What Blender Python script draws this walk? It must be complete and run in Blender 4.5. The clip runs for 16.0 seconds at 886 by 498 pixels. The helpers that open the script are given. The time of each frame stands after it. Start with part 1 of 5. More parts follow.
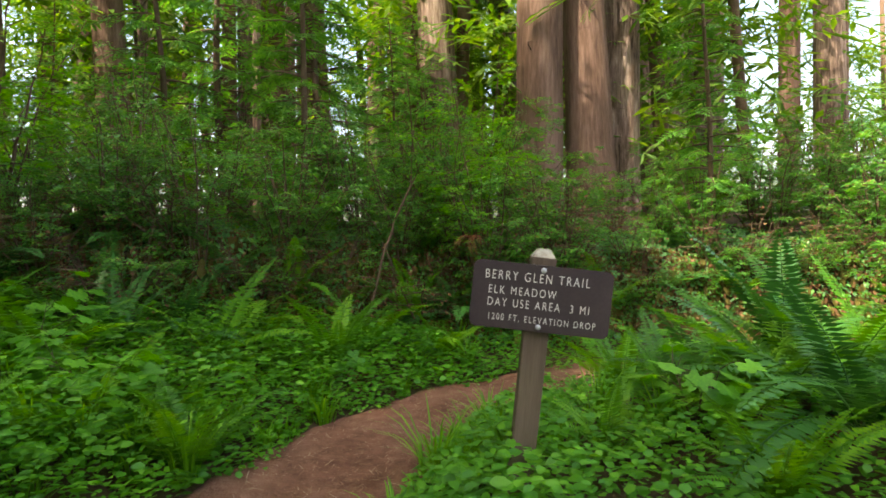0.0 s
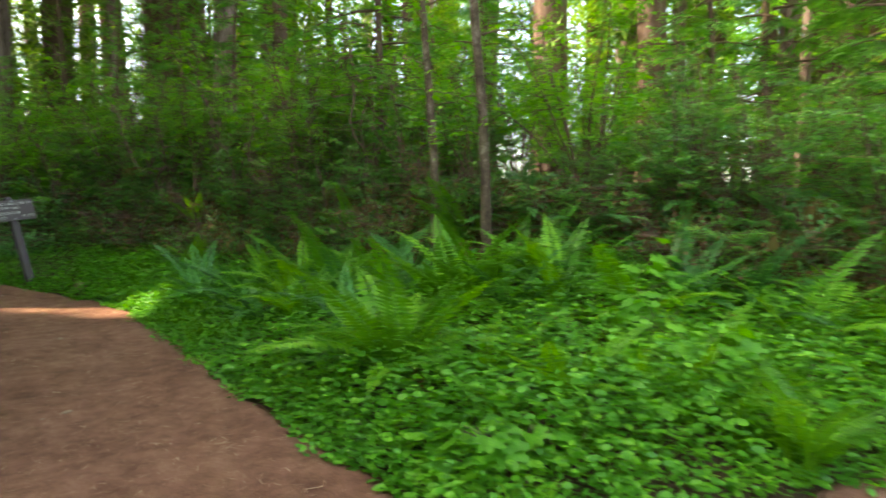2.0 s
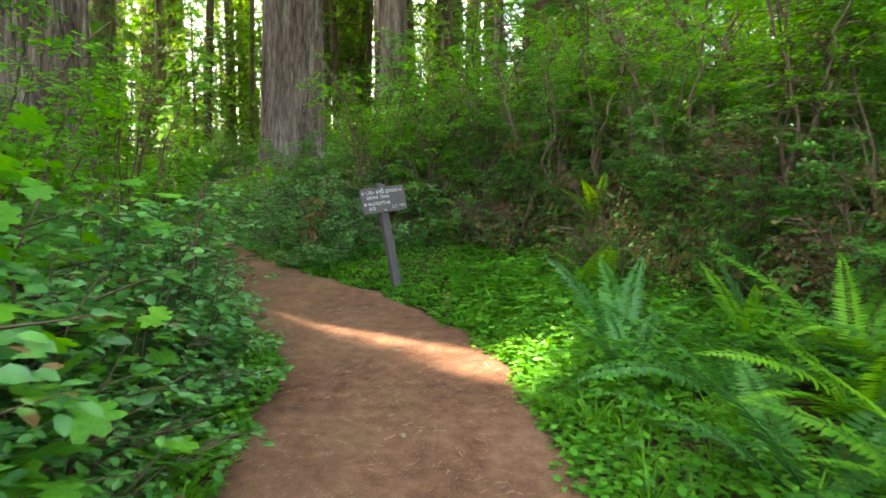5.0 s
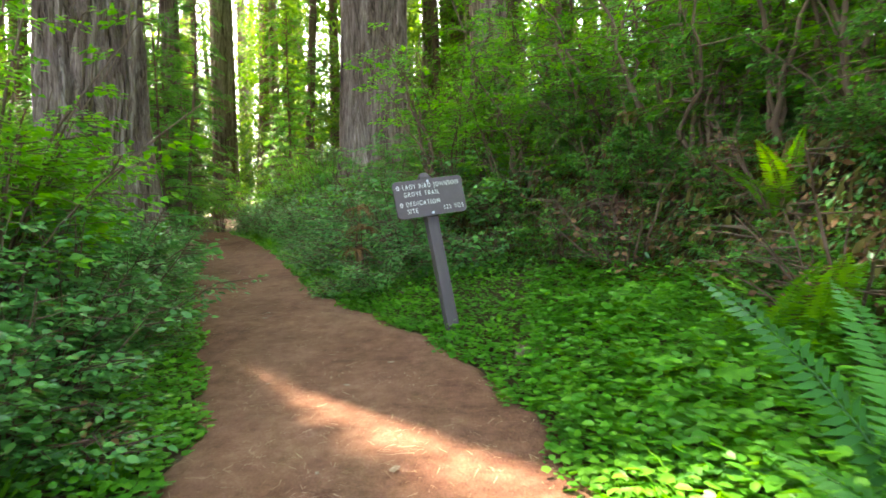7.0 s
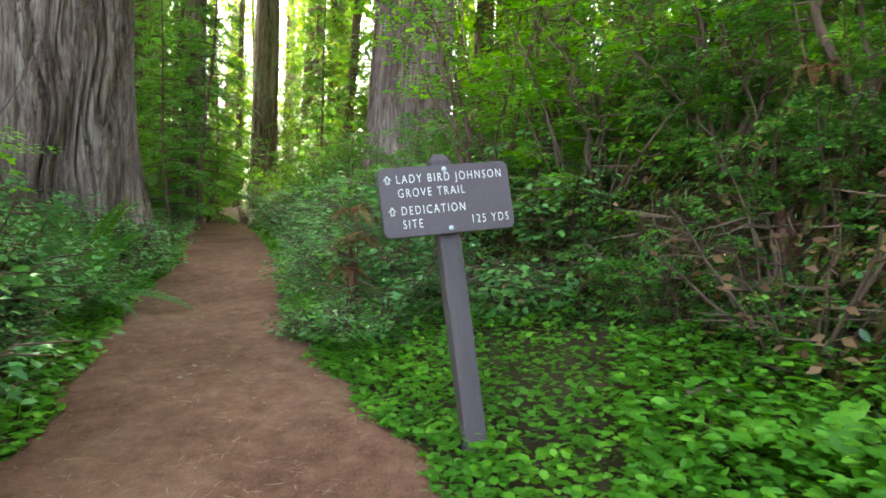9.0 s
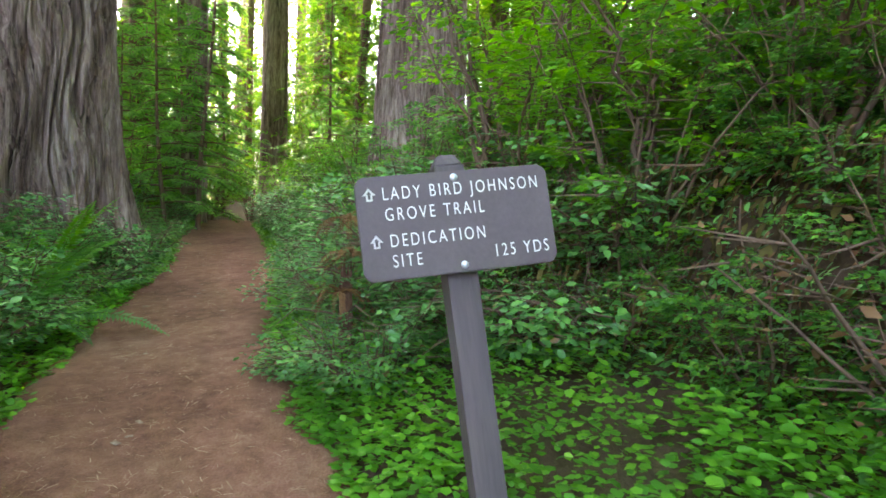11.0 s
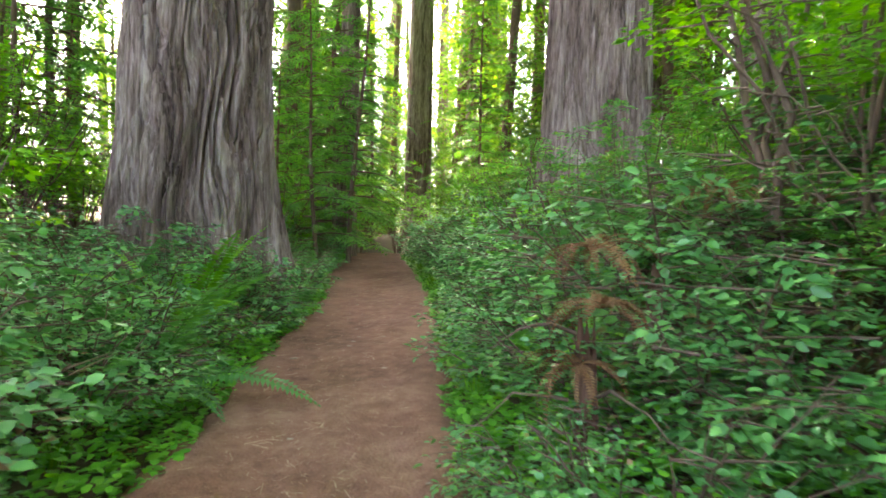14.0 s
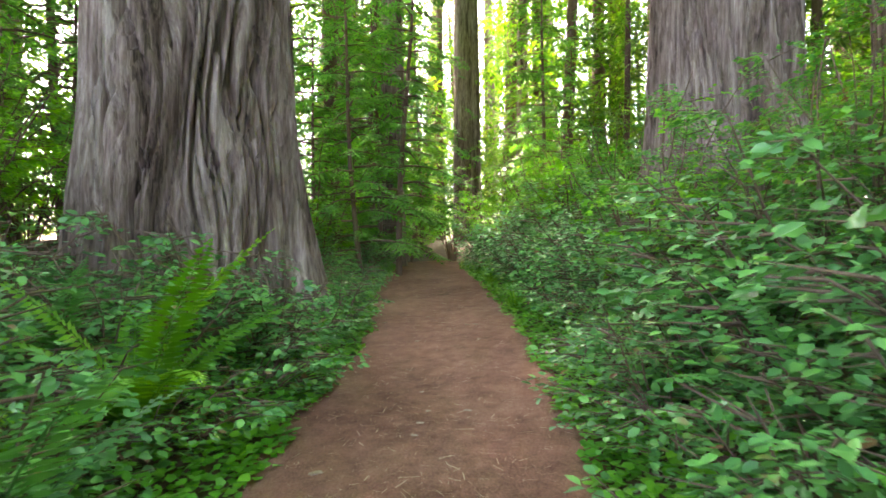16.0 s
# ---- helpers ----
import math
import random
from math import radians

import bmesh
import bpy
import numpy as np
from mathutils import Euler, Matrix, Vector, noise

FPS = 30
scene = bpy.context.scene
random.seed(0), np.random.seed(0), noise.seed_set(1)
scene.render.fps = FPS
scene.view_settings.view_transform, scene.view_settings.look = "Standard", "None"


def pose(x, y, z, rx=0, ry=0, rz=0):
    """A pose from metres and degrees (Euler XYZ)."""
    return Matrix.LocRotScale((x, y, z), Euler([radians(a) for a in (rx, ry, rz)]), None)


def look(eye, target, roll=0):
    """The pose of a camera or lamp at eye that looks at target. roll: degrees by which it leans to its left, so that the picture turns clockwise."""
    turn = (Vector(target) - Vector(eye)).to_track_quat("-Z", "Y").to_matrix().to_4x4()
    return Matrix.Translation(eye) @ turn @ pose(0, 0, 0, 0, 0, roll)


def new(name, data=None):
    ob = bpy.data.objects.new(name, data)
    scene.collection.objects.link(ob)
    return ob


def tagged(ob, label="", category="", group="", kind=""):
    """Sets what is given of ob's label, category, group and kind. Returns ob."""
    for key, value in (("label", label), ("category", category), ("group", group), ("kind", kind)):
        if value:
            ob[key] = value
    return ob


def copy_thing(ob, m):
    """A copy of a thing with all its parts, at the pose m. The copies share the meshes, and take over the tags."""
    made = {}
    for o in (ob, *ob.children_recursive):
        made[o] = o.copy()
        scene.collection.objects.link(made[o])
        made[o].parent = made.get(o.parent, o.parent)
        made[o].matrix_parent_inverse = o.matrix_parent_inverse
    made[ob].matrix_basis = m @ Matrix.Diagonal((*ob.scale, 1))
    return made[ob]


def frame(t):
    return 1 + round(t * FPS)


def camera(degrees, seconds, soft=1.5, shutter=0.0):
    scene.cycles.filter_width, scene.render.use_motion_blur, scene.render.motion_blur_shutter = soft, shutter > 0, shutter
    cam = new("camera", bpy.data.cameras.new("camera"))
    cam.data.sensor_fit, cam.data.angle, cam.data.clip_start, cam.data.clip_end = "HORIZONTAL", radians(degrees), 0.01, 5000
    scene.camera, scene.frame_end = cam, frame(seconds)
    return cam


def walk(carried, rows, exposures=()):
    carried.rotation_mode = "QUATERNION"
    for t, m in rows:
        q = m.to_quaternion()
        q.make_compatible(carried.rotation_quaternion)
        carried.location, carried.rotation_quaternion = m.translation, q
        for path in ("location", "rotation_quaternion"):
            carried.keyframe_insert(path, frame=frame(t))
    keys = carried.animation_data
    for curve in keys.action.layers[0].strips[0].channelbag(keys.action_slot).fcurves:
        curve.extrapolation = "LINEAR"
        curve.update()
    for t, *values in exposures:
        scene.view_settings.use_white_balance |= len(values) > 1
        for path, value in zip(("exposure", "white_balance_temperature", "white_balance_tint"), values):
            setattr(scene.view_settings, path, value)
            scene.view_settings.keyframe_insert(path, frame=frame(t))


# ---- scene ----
cam = camera(73.8, 16.0, 1.7, 0.25)

PATH = [
    (0, (0.276, -0.038, 1.435), (0.097, 1.954, 1.402), -2.5),
    (0.5, (0.276, -0.048, 1.432), (-0.02, 1.93, 1.375), -2.2),
    (1, (0.281, -0.117, 1.438), (-0.403, 1.761, 1.365), -1.6),
    (1.5, (0.2, -0.262, 1.448), (-0.899, 1.407, 1.358), -1.5),
    (2, (-0.355, -0.142, 1.482), (-1.923, 1.096, 1.389), -1.0),
    (2.5, (-1.222, -0.143, 1.505), (-2.952, 0.858, 1.445), -1.4),
    (3, (-1.843, -0.126, 1.602), (-3.687, 0.645, 1.527), -1.9),
    (3.5, (-2.417, -0.132, 1.645), (-4.331, 0.445, 1.566), -2.4),
    (4, (-3.047, 0.067, 1.663), (-4.99, 0.524, 1.55), -1.6),
    (4.5, (-3.704, 0.302, 1.699), (-5.674, 0.626, 1.568), 0.2),
    (4.7, (-3.984, 0.36, 1.699), (-5.962, 0.619, 1.56), 0.2),
    (6.8, (-6.886, 1.124, 1.446), (-8.876, 0.929, 1.4), -1.5),
    (7, (-7.159, 1.099, 1.446), (-9.145, 0.861, 1.398), -1.4),
    (7.5, (-7.837, 0.988, 1.504), (-9.815, 0.697, 1.456), -0.4),
    (8, (-8.494, 0.975, 1.57), (-10.465, 0.64, 1.516), 0.3),
    (8.5, (-9.085, 0.883, 1.592), (-11.048, 0.503, 1.545), 1.0),
    (9, (-9.616, 0.9, 1.615), (-11.578, 0.516, 1.567), 1.9),
    (11.3, (-10.559, 0.722, 1.779), (-12.509, 0.283, 1.697), 1.5),
    (11.5, (-10.57, 0.733, 1.778), (-12.518, 0.287, 1.692), 1.3),
    (12, (-10.606, 0.753, 1.781), (-12.537, 0.24, 1.699), 1.6),
    (12.5, (-10.697, 0.701, 1.757), (-12.606, 0.111, 1.679), 2.2),
    (13, (-10.932, 0.393, 1.743), (-12.809, -0.295, 1.698), 2.5),
    (13.5, (-11.303, 0.069, 1.703), (-13.146, -0.709, 1.692), 2.0),
    (14, (-11.866, -0.316, 1.753), (-13.67, -1.178, 1.773), 1.5),
    (14.5, (-12.365, -0.656, 1.798), (-14.135, -1.587, 1.818), 0.7),
    (15, (-12.859, -0.95, 1.803), (-14.613, -1.912, 1.834), 0.3),
    (15.5, (-13.308, -1.355, 1.819), (-15.037, -2.36, 1.857), -0.5),
    (16, (-13.788, -1.714, 1.822), (-15.519, -2.715, 1.856), -0.5),
]
walk(cam, [(t, look(eye, target, roll)) for t, eye, target, roll in PATH],
     [(0.0, 2.5, 8000, 10), (2.0, 3.4, 8000, 7), (4.5, 4.1, 7900, 8), (7.5, 4.4, 7400, 14), (9.0, 4.5, 7150, 21), (16.0, 4.85, 7050, 22)])

# ---- light ----
world = bpy.data.worlds.new("world")
scene.world = world
world.use_nodes = True
wt = world.node_tree
sky = wt.nodes.new("ShaderNodeTexSky")
sky.sky_type = "NISHITA"
sky.sun_disc = False
SUN_EL, SUN_BEARING = 56.0, 140.0
sun_dir = Vector((-math.sin(radians(SUN_BEARING)) * math.cos(radians(SUN_EL)),
                  math.cos(radians(SUN_BEARING)) * math.cos(radians(SUN_EL)), math.sin(radians(SUN_EL))))
sky.sun_elevation = radians(SUN_EL)
sky.sun_rotation = radians(-SUN_BEARING)
sky.air_density, sky.dust_density = 1.0, 5.0
wt.links.new(sky.outputs[0], wt.nodes["Background"].inputs[0])
wt.nodes["Background"].inputs[1].default_value = 0.15
sun_data = bpy.data.lights.new("sun", "SUN")
sun_data.energy, sun_data.angle, sun_data.color = 2.0, radians(0.7), (1.0, 0.92, 0.78)
sun = new("sun", sun_data)
sun.matrix_world = look((0, 0, 40), Vector((0, 0, 40)) - sun_dir)

# ---- materials ----
def nodes_of(name):
    m = bpy.data.materials.new(name)
    m.use_nodes = True
    nt = m.node_tree
    nt.nodes.clear()
    out = nt.nodes.new("ShaderNodeOutputMaterial")
    return m, nt, out


def nd(nt, kind, **inputs):
    n = nt.nodes.new(kind)
    for k, v in inputs.items():
        n.inputs[k.replace("_", " ")].default_value = v
    return n


def ramp(nt, fac, stops):
    r = nt.nodes.new("ShaderNodeValToRGB")
    els = r.color_ramp.elements
    while len(els) < len(stops):
        els.new(0.5)
    for e, (p, c) in zip(els, stops):
        e.position, e.color = p, (*c, 1)
    nt.links.new(fac, r.inputs[0])
    return r.outputs[0]


def noise_tex(nt, scale, detail=4, vec=None, rough=0.6):
    n = nd(nt, "ShaderNodeTexNoise", Scale=scale, Detail=detail, Roughness=rough)
    if vec is None:
        vec = nd(nt, "ShaderNodeTexCoord").outputs["Object"]
    nt.links.new(vec, n.inputs["Vector"])
    return n.outputs["Fac"]


def leaf_mat(name, dark, mid, light, gloss=0.45, trans=0.4, per_object=False, spec=0.4, dry=None):
    """Leaf: colour by leaf or by plant, light shining through."""
    m, nt, out = nodes_of(name)
    g = nt.nodes.new("ShaderNodeNewGeometry")
    o = nt.nodes.new("ShaderNodeObjectInfo")
    mix = nd(nt, "ShaderNodeMath")
    mix.operation = "ADD"
    a = nd(nt, "ShaderNodeMath")
    a.operation = "MULTIPLY"
    b = nd(nt, "ShaderNodeMath")
    b.operation = "MULTIPLY"
    a.inputs[1].default_value = 0.65 if per_object else 0.5
    b.inputs[1].default_value = 0.35 if per_object else 0.5
    nt.links.new(o.outputs["Random"] if per_object else g.outputs["Random Per Island"], a.inputs[0])
    clump = nd(nt, "ShaderNodeMapRange")
    clump.inputs[1].default_value, clump.inputs[2].default_value = 0.32, 0.68
    nt.links.new(noise_tex(nt, 9.0 if per_object else 3.2, 3), clump.inputs[0])
    nt.links.new(clump.outputs[0], b.inputs[0])
    nt.links.new(a.outputs[0], mix.inputs[0])
    nt.links.new(b.outputs[0], mix.inputs[1])
    col = ramp(nt, mix.outputs[0], [(0.0, dark), (0.45, mid), (0.78, light)] + ([(0.86, dry)] if dry else []))
    p = nd(nt, "ShaderNodeBsdfPrincipled", Roughness=gloss)
    p.inputs["Specular IOR Level"].default_value = spec
    t = nt.nodes.new("ShaderNodeBsdfTranslucent")
    hs = nd(nt, "ShaderNodeHueSaturation", Hue=0.485, Saturation=1.1, Value=1.3)
    nt.links.new(col, hs.inputs["Color"])
    nt.links.new(col, p.inputs["Base Color"])
    nt.links.new(hs.outputs[0], t.inputs["Color"])
    s = nd(nt, "ShaderNodeMixShader", Fac=trans)
    nt.links.new(p.outputs[0], s.inputs[1])
    nt.links.new(t.outputs[0], s.inputs[2])
    nt.links.new(s.outputs[0], out.inputs[0])
    return m


def solid_mat(name, stops, scale=6.0, rough=0.8, bump=0.3, stretch=(1, 1, 1), detail=6, fine=40.0, metal=0.0, dist=0.02):
    """Bark, wood, soil, paint: two scales of colour and relief."""
    m, nt, out = nodes_of(name)
    tc = nd(nt, "ShaderNodeTexCoord")
    mp = nt.nodes.new("ShaderNodeMapping")
    mp.inputs["Scale"].default_value = stretch
    nt.links.new(tc.outputs["Object"], mp.inputs["Vector"])
    n1 = noise_tex(nt, scale, detail, mp.outputs[0])
    n2 = noise_tex(nt, fine, 3, mp.outputs[0], 0.7)
    mx = nd(nt, "ShaderNodeMath")
    mx.operation = "MULTIPLY_ADD"
    mx.inputs[1].default_value = 0.45
    nt.links.new(n2, mx.inputs[0])
    k = nd(nt, "ShaderNodeMath")
    k.operation = "MULTIPLY"
    k.inputs[1].default_value = 0.55
    nt.links.new(n1, k.inputs[0])
    nt.links.new(k.outputs[0], mx.inputs[2])
    col = ramp(nt, mx.outputs[0], stops)
    p = nd(nt, "ShaderNodeBsdfPrincipled", Roughness=rough, Metallic=metal)
    p.inputs["Specular IOR Level"].default_value = 0.25
    nt.links.new(col, p.inputs["Base Color"])
    b = nd(nt, "ShaderNodeBump", Strength=bump, Distance=dist)
    nt.links.new(mx.outputs[0], b.inputs["Height"])
    nt.links.new(b.outputs[0], p.inputs["Normal"])
    nt.links.new(p.outputs[0], out.inputs[0])
    return m


FERN = leaf_mat("fern_green", (0.040, 0.147, 0.011), (0.072, 0.252, 0.014), (0.152, 0.378, 0.017), 0.5, 0.4, True)
FERN_DARK = leaf_mat("fern_bluish", (0.024, 0.105, 0.022), (0.040, 0.168, 0.033), (0.064, 0.231, 0.039), 0.42, 0.3, True)
FERN_DEAD = leaf_mat("fern_dead", (0.08, 0.034, 0.018), (0.16, 0.075, 0.035), (0.26, 0.145, 0.065), 0.8, 0.25, True, 0.1)
FERN_DEAD_LEAF = leaf_mat("dead_leaf", (0.06, 0.03, 0.015), (0.15, 0.08, 0.04), (0.26, 0.16, 0.08), 0.8, 0.2, False, 0.1)
MOSS = leaf_mat("hanging_moss", (0.04, 0.034, 0.012), (0.085, 0.075, 0.022), (0.14, 0.125, 0.035), 0.9, 0.2, False, 0.1)
BERRY = leaf_mat("thimbleberry_leaf", (0.048, 0.200, 0.017), (0.088, 0.315, 0.025), (0.160, 0.441, 0.033), 0.5, 0.42, True)
HUCK = leaf_mat("huckleberry_leaf", (0.026, 0.108, 0.022), (0.058, 0.225, 0.038), (0.150, 0.395, 0.046), 0.42, 0.45, dry=(0.2, 0.11, 0.045))
HUCK_LIGHT = leaf_mat("red_huckleberry_leaf", (0.048, 0.189, 0.011), (0.088, 0.304, 0.017), (0.176, 0.441, 0.022), 0.45, 0.5)
SALAL = leaf_mat("salal_leaf", (0.034, 0.135, 0.036), (0.066, 0.235, 0.06), (0.14, 0.38, 0.08), 0.36, 0.3, False, 0.6, dry=(0.2, 0.11, 0.045))
HEMLOCK = leaf_mat("conifer_needles", (0.035, 0.130, 0.024), (0.068, 0.235, 0.036), (0.140, 0.370, 0.045), 0.5, 0.4)
FAR_LEAF = leaf_mat("far_foliage", (0.032, 0.105, 0.014), (0.072, 0.189, 0.019), (0.175, 0.305, 0.036), 0.6, 0.45)
COVER = leaf_mat("groundcover_leaf", (0.036, 0.168, 0.014), (0.068, 0.273, 0.022), (0.136, 0.389, 0.028), 0.45, 0.4)
GRASS = leaf_mat("grass_blade", (0.056, 0.200, 0.011), (0.104, 0.315, 0.017), (0.200, 0.441, 0.028), 0.5, 0.4)
BARK = solid_mat("redwood_bark", [(0.38, (0.03, 0.018, 0.013)), (0.46, (0.11, 0.073, 0.057)), (0.54, (0.19, 0.137, 0.113)), (0.64, (0.34, 0.265, 0.225))],
                 3.5, 0.9, 1.0, (1, 1, 0.1), 8, 22.0, 0.0, 0.06)
BARK_RED = solid_mat("red_bark", [(0.3, (0.035, 0.018, 0.013)), (0.48, (0.125, 0.075, 0.055)), (0.7, (0.25, 0.17, 0.135))],
                     2.5, 0.9, 0.9, (1, 1, 0.12), 8, 16.0, 0.0, 0.05)
ROTTEN = solid_mat("rotten_wood", [(0.3, (0.03, 0.015, 0.01)), (0.5, (0.11, 0.052, 0.033)), (0.72, (0.22, 0.13, 0.09))], 6.0, 0.95, 1.0, (1, 1, 0.25), 8, 30.0, 0.0, 0.05)
STEM = solid_mat("shrub_stem", [(0.3, (0.05, 0.035, 0.022)), (0.6, (0.14, 0.09, 0.06)), (0.8, (0.22, 0.17, 0.12))], 8.0, 0.85, 0.4, (1, 1, 0.3))
ALDER = solid_mat("alder_bark", [(0.38, (0.03, 0.02, 0.012)), (0.52, (0.09, 0.062, 0.038)), (0.66, (0.25, 0.21, 0.16))], 9.0, 0.8, 0.4, (1, 1, 0.6))
DEADWOOD = solid_mat("dead_wood", [(0.3, (0.12, 0.07, 0.045)), (0.55, (0.3, 0.22, 0.16)), (0.8, (0.55, 0.48, 0.4))], 10.0, 0.85, 0.5, (1, 1, 0.2))


def trail_mat():
    m, nt, out = nodes_of("trail_dirt")
    vec = nd(nt, "ShaderNodeTexCoord").outputs["Object"]
    big = noise_tex(nt, 0.9, 5, vec, 0.55)
    mid = noise_tex(nt, 7.0, 6, vec, 0.7)
    fine = noise_tex(nt, 90.0, 4, vec, 0.75)
    vor = nd(nt, "ShaderNodeTexVoronoi", Scale=55.0)
    nt.links.new(vec, vor.inputs["Vector"])

    def mad(a, k, c):
        n = nd(nt, "ShaderNodeMath")
        n.operation = "MULTIPLY_ADD"
        n.inputs[1].default_value = k
        nt.links.new(a, n.inputs[0])
        if c is None:
            n.inputs[2].default_value = 0.0
        else:
            nt.links.new(c, n.inputs[2])
        return n.outputs[0]
    h = mad(fine, 0.3, mad(mid, 0.4, mad(big, 0.3, None)))
    col = ramp(nt, h, [(0.34, (0.045, 0.02, 0.014)), (0.44, (0.135, 0.058, 0.037)), (0.54, (0.215, 0.103, 0.066)), (0.68, (0.31, 0.18, 0.12))])
    p = nd(nt, "ShaderNodeBsdfPrincipled", Roughness=0.95)
    p.inputs["Specular IOR Level"].default_value = 0.15
    nt.links.new(col, p.inputs["Base Color"])
    hh = mad(vor.outputs["Distance"], 0.35, h)
    bp = nd(nt, "ShaderNodeBump", Strength=0.9, Distance=0.02)
    nt.links.new(hh, bp.inputs["Height"])
    nt.links.new(bp.outputs[0], p.inputs["Normal"])
    nt.links.new(p.outputs[0], out.inputs[0])
    return m


TRAIL_DIRT = trail_mat()
DUFF = solid_mat("forest_duff", [(0.2, (0.02, 0.012, 0.008)), (0.5, (0.07, 0.045, 0.025)), (0.8, (0.12, 0.1, 0.04))], 4.0, 0.95, 0.8, (1, 1, 1), 8, 45.0)
LITTER = leaf_mat("needle_litter", (0.12, 0.06, 0.035), (0.3, 0.18, 0.11), (0.5, 0.36, 0.24), 0.85, 0.0, False, 0.1)
BOARD = solid_mat("brown_sign_paint", [(0.2, (0.035, 0.026, 0.03)), (0.5, (0.05, 0.037, 0.04)), (0.8, (0.068, 0.052, 0.054))], 5.0, 0.5, 0.08, (1, 1, 1), 4, 60.0)
BOARD_GREY = solid_mat("weathered_sign_paint", [(0.2, (0.075, 0.058, 0.062)), (0.5, (0.10, 0.08, 0.082)), (0.8, (0.13, 0.105, 0.105))], 5.0, 0.5, 0.08, (1, 1, 1), 4, 60.0)
LETTER = solid_mat("cream_letter_paint", [(0.2, (0.62, 0.6, 0.55)), (0.8, (0.82, 0.8, 0.76))], 20.0, 0.6, 0.1)
POST = solid_mat("weathered_post_wood", [(0.25, (0.06, 0.045, 0.035)), (0.5, (0.13, 0.095, 0.07)), (0.8, (0.2, 0.15, 0.11))], 7.0, 0.85, 0.5, (1, 1, 0.1))
POST_GREY = solid_mat("painted_post_wood", [(0.25, (0.055, 0.045, 0.048)), (0.5, (0.085, 0.07, 0.072)), (0.8, (0.13, 0.105, 0.1))], 7.0, 0.7, 0.4, (1, 1, 0.1))
CAP = solid_mat("lichen_post_top", [(0.3, (0.25, 0.2, 0.15)), (0.5, (0.42, 0.4, 0.34)), (0.75, (0.6, 0.6, 0.55))], 25.0, 0.9, 0.5)
STEEL = solid_mat("zinc_bolt", [(0.3, (0.45, 0.47, 0.5)), (0.8, (0.65, 0.67, 0.7))], 30.0, 0.4, 0.1, metal=0.8)
PETAL = leaf_mat("white_petal", (0.7, 0.7, 0.7), (0.8, 0.8, 0.8), (0.85, 0.85, 0.85), 0.6, 0.3)

# ---- mesh helpers ----
rng = np.random.default_rng(11)


def mesh_of(name, v, f, mat, smooth=False):
    v, f = np.asarray(v, np.float32), np.asarray(f, np.int32)
    me = bpy.data.meshes.new(name)
    k = f.shape[1]
    me.vertices.add(len(v))
    me.vertices.foreach_set("co", v.ravel())
    me.loops.add(f.size)
    me.loops.foreach_set("vertex_index", f.ravel())
    me.polygons.add(len(f))
    me.polygons.foreach_set("loop_start", np.arange(0, f.size, k, dtype=np.int32))
    me.update(calc_edges=True)
    if smooth:
        me.polygons.foreach_set("use_smooth", np.ones(len(f), bool))
    me.materials.append(mat)
    return me


def add(name, me, parent=None, m=None, label="", category="", group="", kind=""):
    ob = new(name, me)
    if parent is not None:
        ob.parent = parent
    if m is not None:
        ob.matrix_basis = m
    return tagged(ob, label, category, group, kind)


def part(name, bm, material, parent, label=""):
    me = bpy.data.meshes.new(name)
    bm.to_mesh(me)
    bm.free()
    me.materials.append(material)
    return add(name, me, parent, None, label)


def join(chunks):
    vs, fs, n = [], [], 0
    for v, f in chunks:
        vs.append(v)
        fs.append(f + n)
        n += len(v)
    return np.concatenate(vs), np.concatenate(fs)


def unit(a):
    return a / np.maximum(np.linalg.norm(a, axis=-1, keepdims=True), 1e-9)


def scatter(tv, tf, pos, along, up, size):
    """Copies of a small template (its y along, its z up) merged into arrays."""
    along = unit(along)
    side = unit(np.cross(along, up))
    nor = np.cross(side, along)
    size = np.broadcast_to(np.asarray(size, float), (len(pos),))
    m = np.stack([side, along, nor], -1) * size[:, None, None]
    v = np.einsum("nij,kj->nki", m, tv) + pos[:, None]
    f = tf[None] + (np.arange(len(pos)) * len(tv))[:, None, None]
    return v.reshape(-1, 3), f.reshape(-1, tf.shape[1])


def tube(points, radii, sides=6):
    """A tapered tube along points, as triangles."""
    p = np.asarray(points, float)
    r = np.asarray(radii, float)
    d = unit(np.gradient(p, axis=0))
    ref = np.where(np.abs(d[:, 2:3]) > 0.9, [[1.0, 0, 0]], [[0, 0, 1.0]])
    u = unit(np.cross(d, ref))
    w = np.cross(d, u)
    a = np.linspace(0, 2 * np.pi, sides, endpoint=False)
    v = p[:, None] + r[:, None, None] * (np.cos(a)[None, :, None] * u[:, None] + np.sin(a)[None, :, None] * w[:, None])
    n = len(p)
    f = []
    for i in range(n - 1):
        for j in range(sides):
            q, s = i * sides + j, i * sides + (j + 1) % sides
            f += [(q, s, s + sides), (q, s + sides, q + sides)]
    return v.reshape(-1, 3), np.array(f, np.int32)


# leaf templates: y along, z up
DIAMOND = (np.array([[0, 0, 0], [0.3, 0.45, 0.07], [-0.3, 0.45, 0.07], [0, 1, -0.06]], float), np.array([[0, 1, 3], [0, 3, 2]], np.int32))
OVAL = (np.array([[0, 0, 0], [0.27, 0.3, 0.07], [0.25, 0.68, 0.04], [0, 1, -0.08], [-0.25, 0.68, 0.04], [-0.27, 0.3, 0.07]], float),
        np.array([[0, 1, 2], [0, 2, 3], [0, 3, 4], [0, 4, 5]], np.int32))


